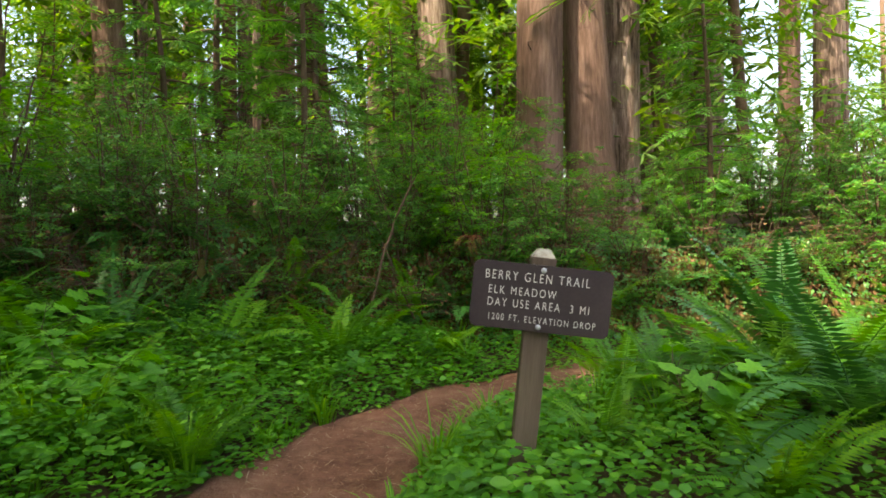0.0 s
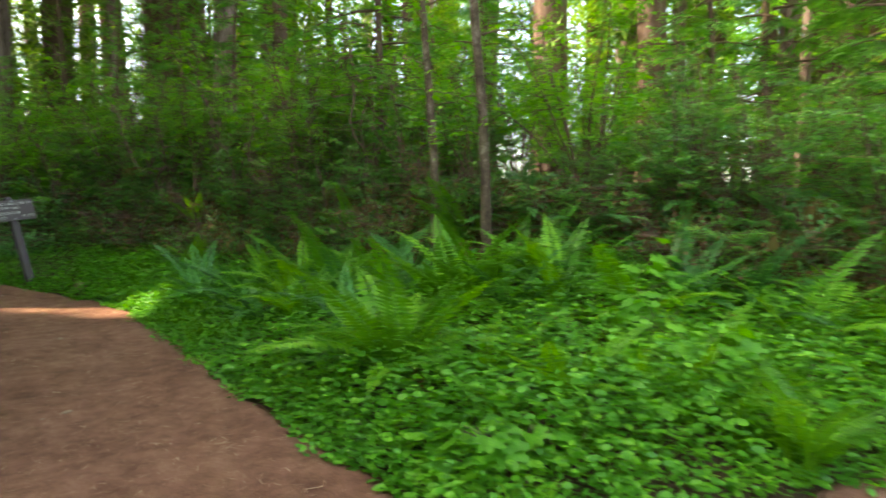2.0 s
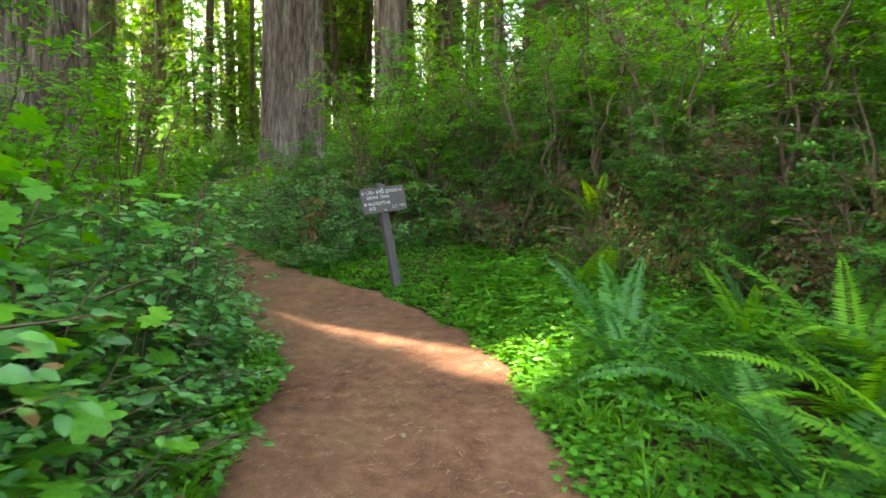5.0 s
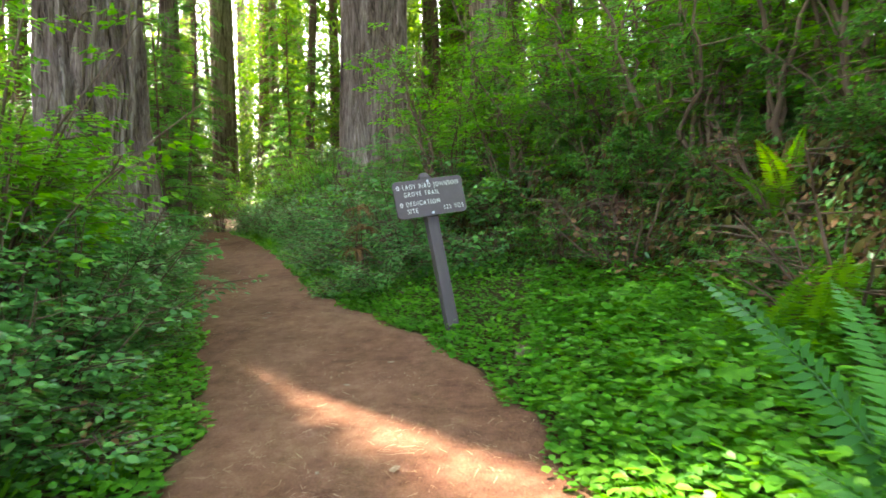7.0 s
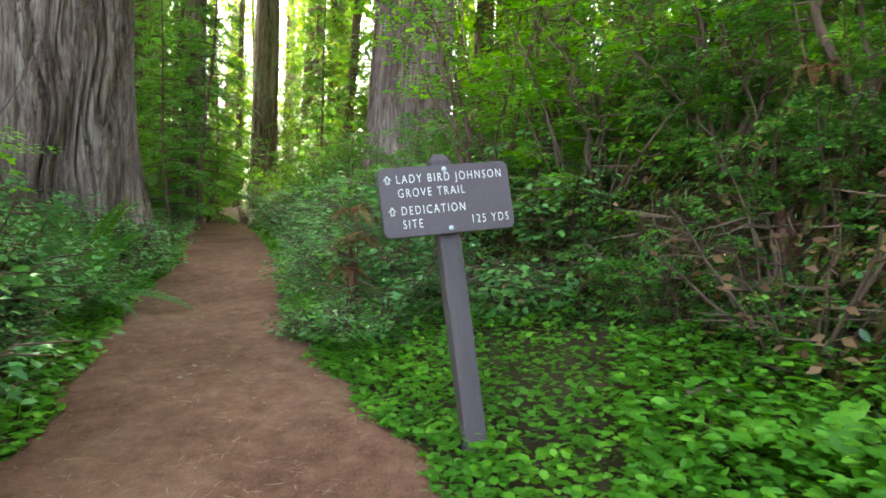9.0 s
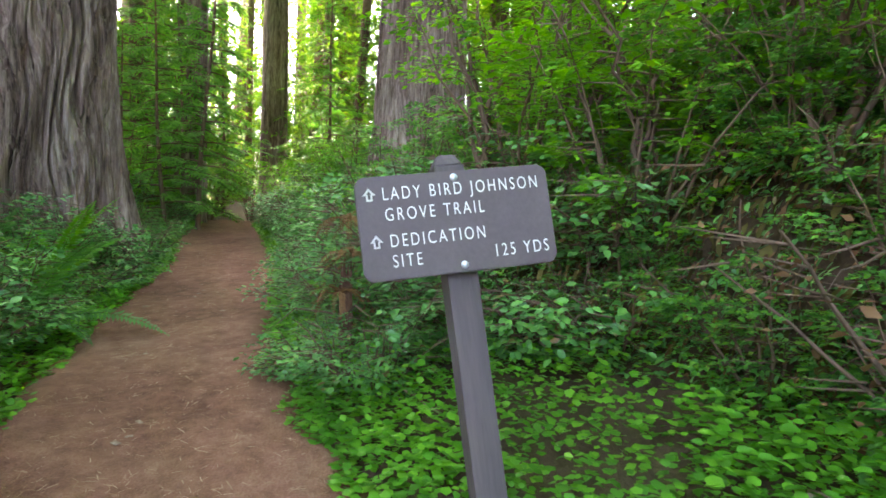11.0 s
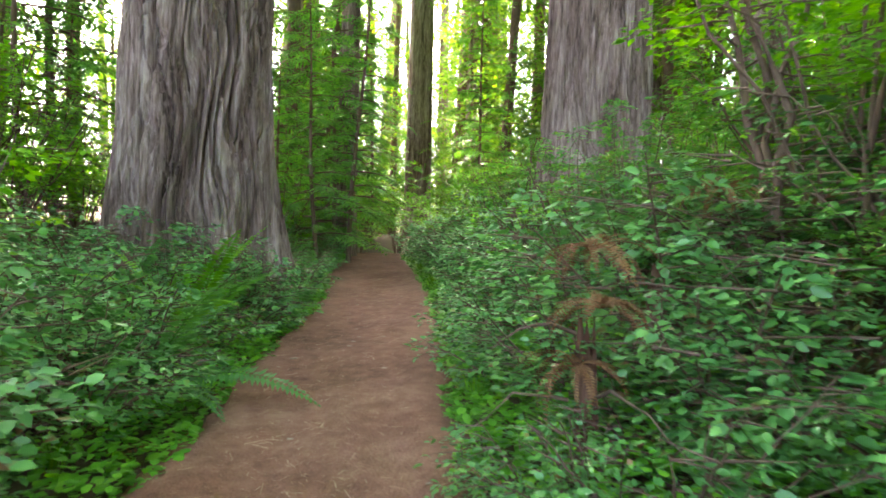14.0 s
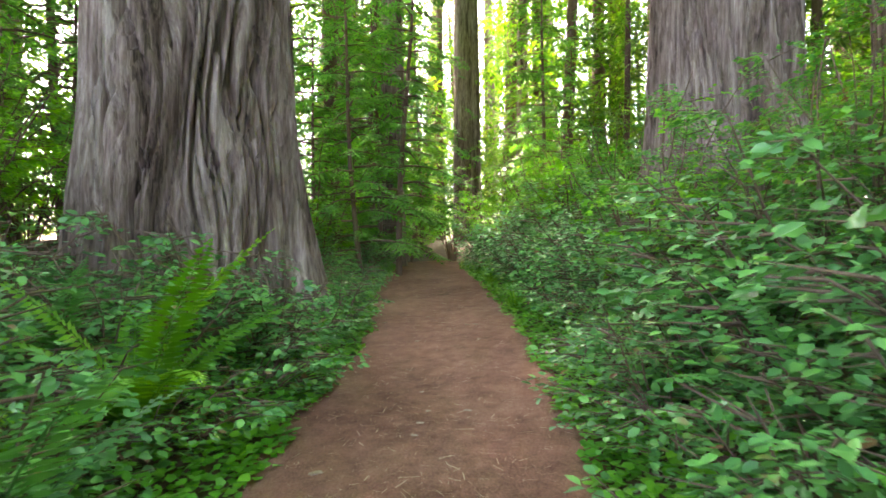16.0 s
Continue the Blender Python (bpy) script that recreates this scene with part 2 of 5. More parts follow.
def maple_template():
    """A five-lobed leaf with a toothed edge, cupped a little."""
    ring = []
    for a, r in ((-172, 0.16), (-150, 0.5), (-128, 0.56), (-112, 0.45), (-98, 0.62), (-80, 0.6), (-66, 0.43), (-50, 0.63), (-30, 0.66), (-18, 0.47),
                 (-9, 0.68), (0, 0.78), (9, 0.68), (18, 0.47), (30, 0.66), (50, 0.63), (66, 0.43), (80, 0.6), (98, 0.62), (112, 0.45), (128, 0.56), (150, 0.5), (172, 0.16)):
        t = radians(a)
        ring.append((math.sin(t) * r, math.cos(t) * r + 0.4, 0.10 * r * math.cos(t * 2.5) - 0.06 * r))
    v = np.array([(0, 0.4, 0.05)] + ring)
    n = len(ring)
    return v, np.array([(0, i, i % n + 1) for i in range(1, n)] + [(0, n, 1)], np.int32)[:, ::-1]


MAPLE = maple_template()


def round_template():
    a = np.linspace(0, 2 * np.pi, 5, endpoint=False)
    v = np.array([(0.5 * math.sin(t), 0.5 - 0.5 * math.cos(t), 0.06 * math.cos(2 * t)) for t in a])
    return v, np.array([(0, 1, 2), (0, 2, 3), (0, 3, 4)], np.int32)


ROUND = round_template()


def spray_template(pairs=5):
    """A flat conifer twig: a stalk with needles' combs to both sides, drooping at the tip."""
    v, f = [], []

    def blade(x0, y0, z0, x1, y1, z1, w):
        d = np.array([x1 - x0, y1 - y0])
        n = np.array([-d[1], d[0]]) / max(np.hypot(*d), 1e-6) * w
        k = len(v)
        xm, ym, zm = x0 * 0.45 + x1 * 0.55, y0 * 0.45 + y1 * 0.55, (z0 + z1) / 2 + 0.01
        v.extend([(x0, y0, z0), (xm + n[0], ym + n[1], zm), (xm - n[0], ym - n[1], zm), (x1, y1, z1)])
        f.extend([(k, k + 1, k + 3), (k, k + 3, k + 2)])
    for i in range(pairs):
        y = 0.06 + 0.88 * i / pairs
        ln = 0.36 * (1 - (i / pairs) ** 1.6) + 0.07
        z = -0.22 * y * y
        for s in (-1, 1):
            blade(0, y, z, s * ln, y + 0.2 * ln + 0.06, z - 0.1 * ln - 0.22 * 0.1, 0.055)
    blade(0, 0, 0, 0, 1.0, -0.24, 0.03)
    return np.array(v), np.array(f, np.int32)


SPRAY = spray_template()
FAR_SPRAY = spray_template(3)


def rand_dirs(n, zlo=-0.2, zhi=0.5):
    a = rng.uniform(0, 2 * np.pi, n)
    z = rng.uniform(zlo, zhi, n)
    c = np.sqrt(1 - z * z)
    return np.stack([c * np.cos(a), c * np.sin(a), z], -1)


def ups(n, tilt=0.5):
    return unit(np.stack([rng.normal(0, tilt, n), rng.normal(0, tilt, n), np.ones(n)], -1))


# ---- ground plan ----
GX = [-60, -34, -28, -22.5, -16.5, -13.2, -11, -8.2, -4, 0, 4]
GZ = [1.9, 1.75, 1.72, 1.45, 0.87, 0.60, 0.36, 0.26, 0.10, 0.0, 0.0]
# trail: centre x, y and half width, walked west and then south-west
TRAIL = [(6.0, 0.3, 1.0), (2.0, 0.3, 1.0), (-1.0, 0.45, 1.0), (-4.0, 0.5, 0.98), (-7.0, 0.5, 0.98), (-9.4, 0.5, 0.96), (-10.7, 0.2, 0.98), (-11.8, -0.45, 0.98),
         (-13.1, -1.35, 0.8), (-14.7, -2.4, 0.76), (-16.6, -3.45, 0.8), (-18.8, -4.6, 0.76), (-21.8, -6.6, 0.85), (-25.0, -8.6, 0.8), (-28.0, -10.2, 0.8), (-31.0, -10.6, 0.8), (-34.0, -10.0, 0.8)]
SIDE = [(-1.6, 1.2, 0.8), (-1.0, 2.6, 0.62), (-0.75, 3.7, 0.6), (-0.45, 4.6, 0.55), (0.3, 5.4, 0.5), (1.4, 6.1, 0.5), (3.0, 6.6, 0.5), (5.0, 6.8, 0.5)]


def resample(line, step=0.25):
    p = np.array(line)
    t = np.r_[0, np.cumsum(np.hypot(*np.diff(p[:, :2], axis=0).T))]
    s = np.arange(0, t[-1], step)
    out = np.stack([np.interp(s, t, p[:, i]) for i in range(3)], -1)
    for _ in range(4):
        out[1:-1] = (out[:-2] + 2 * out[1:-1] + out[2:]) / 4
    return out


TRAIL_P, SIDE_P = resample(TRAIL), resample(SIDE)
TRAIL_F, SIDE_F = resample(TRAIL, 0.1), resample(SIDE, 0.1)
BOTH = np.concatenate([TRAIL_P, SIDE_P])


def off_trail(x, y):
    """Metres outside of the trails' edges (negative: on a trail)."""
    x, y = np.atleast_1d(x).astype(float), np.atleast_1d(y).astype(float)
    best = np.full(x.shape, 1e9)
    for cx, cy, w in BOTH:
        best = np.minimum(best, np.hypot(x - cx, y - cy) - w)
    return best


def north_side(x, y):
    """True on the right-hand side of the main trail, walked west."""
    i = np.argmin(np.hypot(np.subtract.outer(np.atleast_1d(x), TRAIL_P[:, 0]), np.subtract.outer(np.atleast_1d(y), TRAIL_P[:, 1])), axis=1)
    j = np.clip(i, 1, len(TRAIL_P) - 2)
    d = TRAIL_P[j + 1, :2] - TRAIL_P[j - 1, :2]
    return d[:, 0] * (np.atleast_1d(y) - TRAIL_P[j, 1]) - d[:, 1] * (np.atleast_1d(x) - TRAIL_P[j, 0]) < 0


# foot of the steep bank under the tall shrubs
NWALL = [(8, 7.8), (2, 7.4), (-1.5, 6.9), (-4, 5.5), (-7, 4.1), (-9.5, 3.4), (-11.5, 2.9), (-13.2, 2.0), (-14.4, 0.9), (-15.4, -0.4), (-16.5, -1.2), (-19, -2.6), (-23, -4.9), (-27, -7.2), (-30, -8.4)]
NW = np.array(NWALL)


def wall_d(x, y):
    return y - np.interp(-x, -NW[:, 0], NW[:, 1])


def height(x, y):
    x, y = np.atleast_1d(x).astype(float), np.atleast_1d(y).astype(float)
    d = np.clip(off_trail(x, y), 0, None)
    bank = np.where(north_side(x, y), 0.9, 0.95) * (1 - np.exp(-(d / 3.0) ** 2)) + 0.08 * (1 - np.exp(-d / 0.3))
    k = np.clip((wall_d(x, y) + 0.1) / 0.9, 0, 1)
    face = np.interp(x, [-19, -16, -14, -9, -4, 6, 12], [0, 0.5, 1.05, 1.0, 0.8, 0.8, 0]) * k * k * (3 - 2 * k)
    lump = 0.06 * np.sin(x * 1.7 + 0.6 * y) * np.sin(y * 1.3 - 0.4 * x) * np.clip(d, 0, 1)
    return np.interp(x, GX, GZ) + bank + face + lump


def gz(x, y):
    return float(height(x, y)[0])


# ---- ground ----
def grid_axis(lo, hi, fine_lo, fine_hi, fine, coarse):
    return np.unique(np.r_[np.arange(lo, fine_lo, coarse), np.arange(fine_lo, fine_hi, fine), np.arange(fine_hi, hi + coarse, coarse)])


xs = grid_axis(-200, 120, -32, 8, 0.25, 12.0)
ys = grid_axis(-150, 150, -14, 12, 0.25, 12.0)
gxx, gyy = np.meshgrid(xs, ys, indexing="ij")
hz = np.concatenate([height(gxx[i], gyy[i]) for i in range(len(xs))])
onp = off_trail(gxx.ravel(), gyy.ravel())
hz = hz - np.where(onp < 0.05, 0.03, 0)
gv = np.stack([gxx.ravel(), gyy.ravel(), hz], -1)
nx, ny = len(xs), len(ys)
ii, jj = np.meshgrid(np.arange(nx - 1), np.arange(ny - 1), indexing="ij")
q = (ii * ny + jj).ravel()
add("ground", mesh_of("ground", gv, np.stack([q, q + ny, q + ny + 1, q + 1], -1), DUFF, True), None, None,
    "dark forest floor of needles, humus and roots", "ground", "", "structure")


def trail(name, line, label, lift):
    n, cols = len(line), 21
    d = unit(np.gradient(line[:, :2], axis=0))
    nrm = np.stack([-d[:, 1], d[:, 0]], -1)
    v = []
    for i in range(n):
        for c in range(cols):
            s = -1 + 2 * c / (cols - 1)
            wob = 0.14 * noise.noise((line[i, 0] * 1.3, line[i, 1] * 1.3, 7.0 * np.sign(s))) + 0.08 * noise.noise((line[i, 0] * 4, line[i, 1] * 4, 3.0 * np.sign(s))) + 0.05 * noise.noise((line[i, 0] * 11, line[i, 1] * 11, 3.0 * np.sign(s)))
            w = (line[i, 2] + 0.08 + wob) * s
            x, y = line[i, 0] + nrm[i, 0] * w, line[i, 1] + nrm[i, 1] * w
            z = float(np.interp(x, GX, GZ)) + lift + 0.02 * noise.noise((x * 1.5, y * 1.5, 0)) + 0.012 * noise.noise((x * 6, y * 6, 4)) - 0.06 * max(0, abs(s) - 0.86) / 0.14 + 0.03 * s * s
            v.append((x, y, z))
    q = (np.arange(n - 1)[:, None] * cols + np.arange(cols - 1)[None]).ravel()
    return add(name, mesh_of(name, v, np.stack([q, q + 1, q + cols + 1, q + cols], -1), TRAIL_DIRT, True), None, None, label, "trail", "", "structure")


trail("trail", TRAIL_F, "reddish-brown packed dirt trail strewn with needles", 0.012)
trail("side_trail", SIDE_F, "narrow reddish-brown dirt side trail with fallen needles", 0.006)

# ---- signs ----
def box_bm(w, d, h, bevel, m=Matrix.Identity(4)):
    bm = bmesh.new()
    bmesh.ops.create_cube(bm, size=1, matrix=m @ Matrix.Diagonal((w, d, h, 1)))
    bmesh.ops.bevel(bm, geom=bm.edges[:], offset=bevel, segments=2, affect="EDGES", profile=0.6)
    return bm


def board_bm(w, h, t, r):
    """A board in the x-z plane with rounded corners and softened edges; its face looks to -y."""
    bm = bmesh.new()
    pts = []
    for cx, cz, a0 in ((w / 2 - r, h / 2 - r, 0), (-w / 2 + r, h / 2 - r, 90), (-w / 2 + r, -h / 2 + r, 180), (w / 2 - r, -h / 2 + r, 270)):
        for k in range(6):
            a = radians(a0 + 18 * k)
            pts.append((cx + r * math.cos(a), -t / 2, cz + r * math.sin(a)))
    face = bm.faces.new([bm.verts.new(p) for p in pts])
    ret = bmesh.ops.extrude_face_region(bm, geom=[face])
    bmesh.ops.translate(bm, vec=(0, t, 0), verts=[e for e in ret["geom"] if isinstance(e, bmesh.types.BMVert)])
    bmesh.ops.recalc_face_normals(bm, faces=bm.faces[:])
    bmesh.ops.bevel(bm, geom=[e for e in bm.edges if abs(e.verts[0].co.y - e.verts[1].co.y) < 1e-6], offset=0.004, segments=2, affect="EDGES")
    return bm


def text_part(body, x, z, size, parent, front, spread=1.34, squeeze=0.71):
    cu = bpy.data.curves.new("lettering", "FONT")
    cu.body, cu.size, cu.extrude, cu.offset, cu.space_character, cu.space_word = body, size, 0.0015, -0.0005, spread, 1.1
    tmp = bpy.data.objects.new("lettering", cu)
    scene.collection.objects.link(tmp)
    me = bpy.data.meshes.new_from_object(tmp.evaluated_get(bpy.context.evaluated_depsgraph_get()))
    bpy.data.objects.remove(tmp)
    me.transform(Matrix.Translation((x, front, z)) @ pose(0, 0, 0, 90) @ Matrix.Diagonal((squeeze, 1, 1, 1)))
    me.materials.clear()
    bm = bmesh.new()
    bm.from_mesh(me)
    left = set(bm.faces)
    while left:
        todo, glyph = [left.pop()], []
        while todo:
            face = todo.pop()
            glyph.append(face)
            for e in face.edges:
                for other in e.link_faces:
                    if other in left:
                        left.remove(other)
                        todo.append(other)
        one, seen = bmesh.new(), {}
        for face in glyph:
            for v in face.verts:
                if v not in seen:
                    seen[v] = one.verts.new(v.co)
            one.faces.new([seen[v] for v in face.verts])
        part("letter", one, LETTER, parent)
    bm.free()


def arrow_part(x, z, s, parent, front):
    bm = bmesh.new()
    out = [(-0.5, 0), (0, 0.6), (0.5, 0), (0.25, 0), (0.25, -0.45), (-0.25, -0.45), (-0.25, 0)]
    inn = [(-0.2, 0.09), (0, 0.33), (0.2, 0.09), (0.1, 0.09), (0.1, -0.3), (-0.1, -0.3), (-0.1, 0.09)]
    vo = [bm.verts.new((x + a * s, front, z + b * s)) for a, b in out]
    vi = [bm.verts.new((x + a * s, front, z + b * s)) for a, b in inn]
    for k in range(7):
        bm.faces.new([vo[k], vo[(k + 1) % 7], vi[(k + 1) % 7], vi[k]])
    bmesh.ops.solidify(bm, geom=bm.faces[:], thickness=0.002)
    return part("arrow", bm, LETTER, parent, "cream outlined arrow pointing up")


def bolt_part(x, z, parent, front):
    bm = bmesh.new()
    bmesh.ops.create_uvsphere(bm, u_segments=12, v_segments=6, radius=0.0135, matrix=Matrix.Translation((x, front, z)) @ Matrix.Diagonal((1, 0.55, 1, 1)))
    return part("bolt", bm, STEEL, parent, "domed zinc carriage bolt")


def trail_sign(m, w, h, post_w, drop, rise, board_mat, post_mat, cap_mat, lines, arrows, label):
    sign = add("trail_sign", None, None, m, label, "sign", "trail signs")
    board = part("board", board_bm(w, h, 0.036, 0.035), board_mat, sign)
    front = -0.019
    for body, x, z, size in lines:
        text_part(body, x, z, size, board, front)
    for x, z, s in arrows:
        arrow_part(x, z, s, board, front - 0.0015)
    bolt_part(0, h / 2 - 0.023, board, front)
    bolt_part(0, -h / 2 + 0.024, board, front)
    top = h / 2 + rise
    bm = box_bm(post_w, post_w, top + drop, 0.008, Matrix.Translation((0, 0.021 + post_w / 2, (top - drop) / 2)))
    part("post", bm, post_mat, sign)
    bm = bmesh.new()
    bmesh.ops.create_cube(bm, size=1, matrix=Matrix.Translation((0, 0.021 + post_w / 2, top + 0.02)) @ Matrix.Diagonal((post_w * 0.985, post_w * 0.985, 0.045, 1)))
    for v in bm.verts:
        if v.co.z > top + 0.02:
            v.co.x *= 0.5
            v.co.y = 0.021 + post_w / 2 + (v.co.y - 0.021 - post_w / 2) * 0.5
    bmesh.ops.bevel(bm, geom=bm.edges[:], offset=0.005, segments=2, affect="EDGES")
    part("post_top", bm, cap_mat, sign)
    return sign


def sign_pose(center, across, up):
    x = Vector(across).normalized()
    z = Vector(up).normalized()
    y = z.cross(x).normalized()
    z = x.cross(y)
    m = Matrix((x, y, z)).transposed().to_4x4()
    m.translation = center
    return m


trail_sign(sign_pose((0.475, 2.77, 1.135), (0.985, 0.03, -0.145), (0.145, 0.0, 0.985)), 0.655, 0.315, 0.118, 1.2, 0.035, BOARD, POST, CAP,
           [("BERRY GLEN TRAIL", -0.272, 0.074, 0.062), ("ELK MEADOW", -0.25, 0.006, 0.056), ("DAY USE AREA  3 MI", -0.25, -0.052, 0.056),
            ("1200 FT. ELEVATION DROP", -0.243, -0.118, 0.045)], [],
           "dark brown trail sign with cream letters on weathered leaning wooden post")
trail_sign(sign_pose((-12.465, 0.353, 1.79), (-0.28, 0.568, 0.08), (-0.12, -0.10, 0.985)), 0.66, 0.34, 0.108, 1.5, 0.03, BOARD_GREY, POST_GREY, POST_GREY,
           [("LADY BIRD JOHNSON", -0.246, 0.090, 0.060), ("GROVE TRAIL", -0.244, 0.022, 0.060), ("DEDICATION", -0.238, -0.064, 0.060),
            ("SITE", -0.236, -0.130, 0.060), ("125 YDS", 0.105, -0.130, 0.060)], [(-0.287, 0.108, 0.042), (-0.28, -0.046, 0.042)],
           "grey-brown trail sign with cream letters and arrows on leaning post")

# ---- places of plants and wood ----
FERNS = [
    (-4.2, 2.4, 1.1, 32, 'bright'),
    (-3.6, 2.75, 0.8, 14, 'bright'),
    (-5.2, 2.6, 0.9, 14, 'dark'),
    (-1.65, 3.35, 0.7, 14, 'bright'),
    (1.45, 2.6, 0.7, 14, 'bright'),
    (2.5, 2.3, 0.9, 14, 'dark'),
    (1.95, 3.6, 0.9, 14, 'bright'),
    (-14.55, -3.75, 1.0, 14, 'dark'),
    (-15.7, -4.7, 1.1, 12, 'bright'),
    (-16.4, -1.5, 0.9, 12, 'dark'),
    (4.1, 5.6, 1.1, 14, 'bright'),
    (4.8, 6.2, 1.1, 14, 'bright'),
    (3.6, 6.4, 0.9, 12, 'bright'),
    (-6.27, 2.59, 1.0, 12, 'bright'),
    (-7.38, 3.29, 0.9, 10, 'dark'),
    (-3.87, 3.95, 1.0, 9, 'bright'),
    (-3.94, 6.2, 0.8, 9, 'dark'),
    (-3.08, 5.99, 0.8, 9, 'dark'),
    (-2.19, 6.27, 0.8, 9, 'dark'),
    (-2.06, 8.08, 0.9, 8, 'bright'),
    (-0.98, 6.57, 0.8, 9, 'dark'),
    (-0.32, 7.23, 0.85, 10, 'dark'),
    (1.21, 4.72, 0.75, 12, 'bright'),
    (2.21, 4.12, 1.15, 10, 'dark'),
    (1.3, 3.54, 0.75, 10, 'bright'),
    (2.3, 3.7, 1.0, 9, 'bright'),
    (2.47, 6.01, 0.9, 9, 'dark'),
    (3.18, 4.91, 1.2, 9, 'bright'),
    (-2.11, 3.69, 0.6, 9, 'bright'),
    (-2.39, 3.48, 0.6, 9, 'bright'),
    (-1.99, 4.15, 0.5, 8, 'bright'),
    (0.84, 3.23, 0.6, 9, 'bright'),
    (1.71, 3.45, 0.7, 9, 'bright'),
    (1.66, 4.14, 0.8, 9, 'dark'),
    (2.78, 9.06, 0.9, 9, 'dark'),
    (-4.85, 3.6, 1.1, 14, 'bright'),
    (-4.77, 3.8, 1.0, 12, 'bright'),
    (-2.47, 3.98, 0.8, 9, 'bright'),
    (-2.84, 2.81, 0.7, 9, 'bright'),
    (-4.65, 4.45, 1.0, 8, 'bright'),
    (-2.81, 5.59, 0.8, 8, 'dark'),
    (2.1, 3.15, 1.15, 14, 'dark'),
    (2.9, 2.6, 1.1, 12, 'dark'),
    (-8.63, 3.19, 0.9, 10, 'dark'),
    (-6.74, 3.21, 1.1, 12, 'bright'),
    (-11.83, 3.1, 0.8, 8, 'bright'),
    (-12.12, 1.92, 0.55, 8, 'bright'),
    (-10.68, 2.76, 0.9, 8, 'bright'),
    (-10.76, 2.46, 0.7, 7, 'bright'),
    (-10.75, 1.88, 0.6, 7, 'bright'),
    (-18.28, -7.12, 0.8, 10, 'bright'),
    (-15.62, -5.33, 0.85, 9, 'dark'),
    (-16.2, -6.84, 0.8, 8, 'dark'),
    (-17.74, -1.47, 0.9, 8, 'dark'),
    (-16.86, -9.26, 0.8, 8, 'bright'),
]
TREES = [
    (1.35, 14.9, 0.58, 1, 2.5),
    (3.68, 16.62, 0.52, 0, 2.5),
    (-2.76, 21.75, 0.44, 1, 2.5),
    (-4.54, 23.47, 0.35, 0, 2.5),
    (7.99, 22.69, 0.65, 0, 2.5),
    (11.36, 23.48, 0.38, 1, 2.0),
    (14.18, 25.41, 0.36, 1, 2),
    (-10.09, 23.8, 0.3, 0, 2.5),
    (-7.73, 22.59, 0.18, 1, 2.5),
    (-14.37, 21.44, 0.33, 0, 2.5),
    (-7.38, 18.44, 0.12, 0, 2.5),
    (-11.34, 18.65, 0.15, 0, 2.5),
    (-25.21, 0.47, 0.58, 0, 0),
    (-23.86, 7.82, 0.39, 0, 0),
    (-31.7, 0.54, 0.32, 0, 0),
    (-12.18, 20.3, 0.18, 0, 0),
    (-43.92, -17.47, 0.82, 0, 0),
    (-48.82, -16.44, 0.66, 0, 0),
    (-55.05, -17.0, 0.85, 0, 0),
    (-26.17, -10.32, 0.29, 0, 0),
    (-30.24, 4.97, 0.19, 0, 0),
    (-21.21, -18.59, 0.23, 0, 0),
    (-33.87, -18.23, 0.43, 0, 0),
]
CONIFERS = [
    (-18.14, -11.7, 1.1),
    (-20.12, -14.02, 1.2),
    (-18.61, -13.71, 1.2),
    (-31.57, -12.88, 1.1),
    (-35.63, -13.87, 1.2),
    (-38.26, -13.12, 1.2),
    (-33.42, -15.52, 1.2),
    (-36.12, -10.49, 1.1),
    (-32.84, -7.81, 1.0),
    (-26.69, -14.26, 1.2),
    (-24.07, -12.64, 1.1),
    (-26.81, -12.64, 1.1),
    (-31.05, -9.66, 1.1),
    (-28.79, -7.29, 0.8),
    (-24.35, -9.43, 1.2),
    (-21.29, -7.54, 0.7),
    (-23.29, -8.2, 0.9),
    (-24.47, -8.21, 0.8),
    (-23.43, -10.43, 1.0),
    (-25.8, -10.69, 1.2),
    (3.23, 8.46, 0.6),
    (-18.7, 0.71, 0.75),
    (-17.98, 2.86, 0.8),
]
LIGHTS = [
    (-0.03, 11.38, 1.1),
    (-0.71, 12.34, 1.2),
    (-10.45, -2.26, 0.9),
    (-12.18, -3.49, 0.95),
    (-10.0, -2.0, 0.9),
    (-12.84, -3.64, 0.9),
    (-16.11, -8.25, 1.2),
    (-17.92, -10.68, 1.3),
    (-16.31, -9.28, 1.3),
    (-21.21, -8.42, 1.0),
    (-26.42, -11.53, 1.0),
    (-27.97, -11.09, 1.0),
    (-29.52, -10.47, 1.0),
    (-29.23, -8.82, 1.0),
    (-25.97, -6.24, 1.0),
    (-24.35, -4.78, 1.0),
    (-33.6, -11.29, 1.0),
    (-31.9, -14.2, 1.0),
    (-29.88, -15.21, 1.0),
    (-32.66, -8.33, 1.0),
    (-8.8, -2.5, 1.0),
    (-5.3, -2.9, 1.0),
    (-7.2, -3.6, 1.2),
    (-9.6, -3.2, 1.1),
    (-10.6, -4.2, 1.1),
    (-14.47, 1.1, 1.1),
    (-15.62, 0.28, 1.1),
    (-19.03, -2.7, 0.8),
    (-22.71, -4.4, 0.9),
    (-0.47, 8.93, 1.0),
    (0.18, 7.46, 1.1),
    (-5.01, 5.81, 1.2),
]
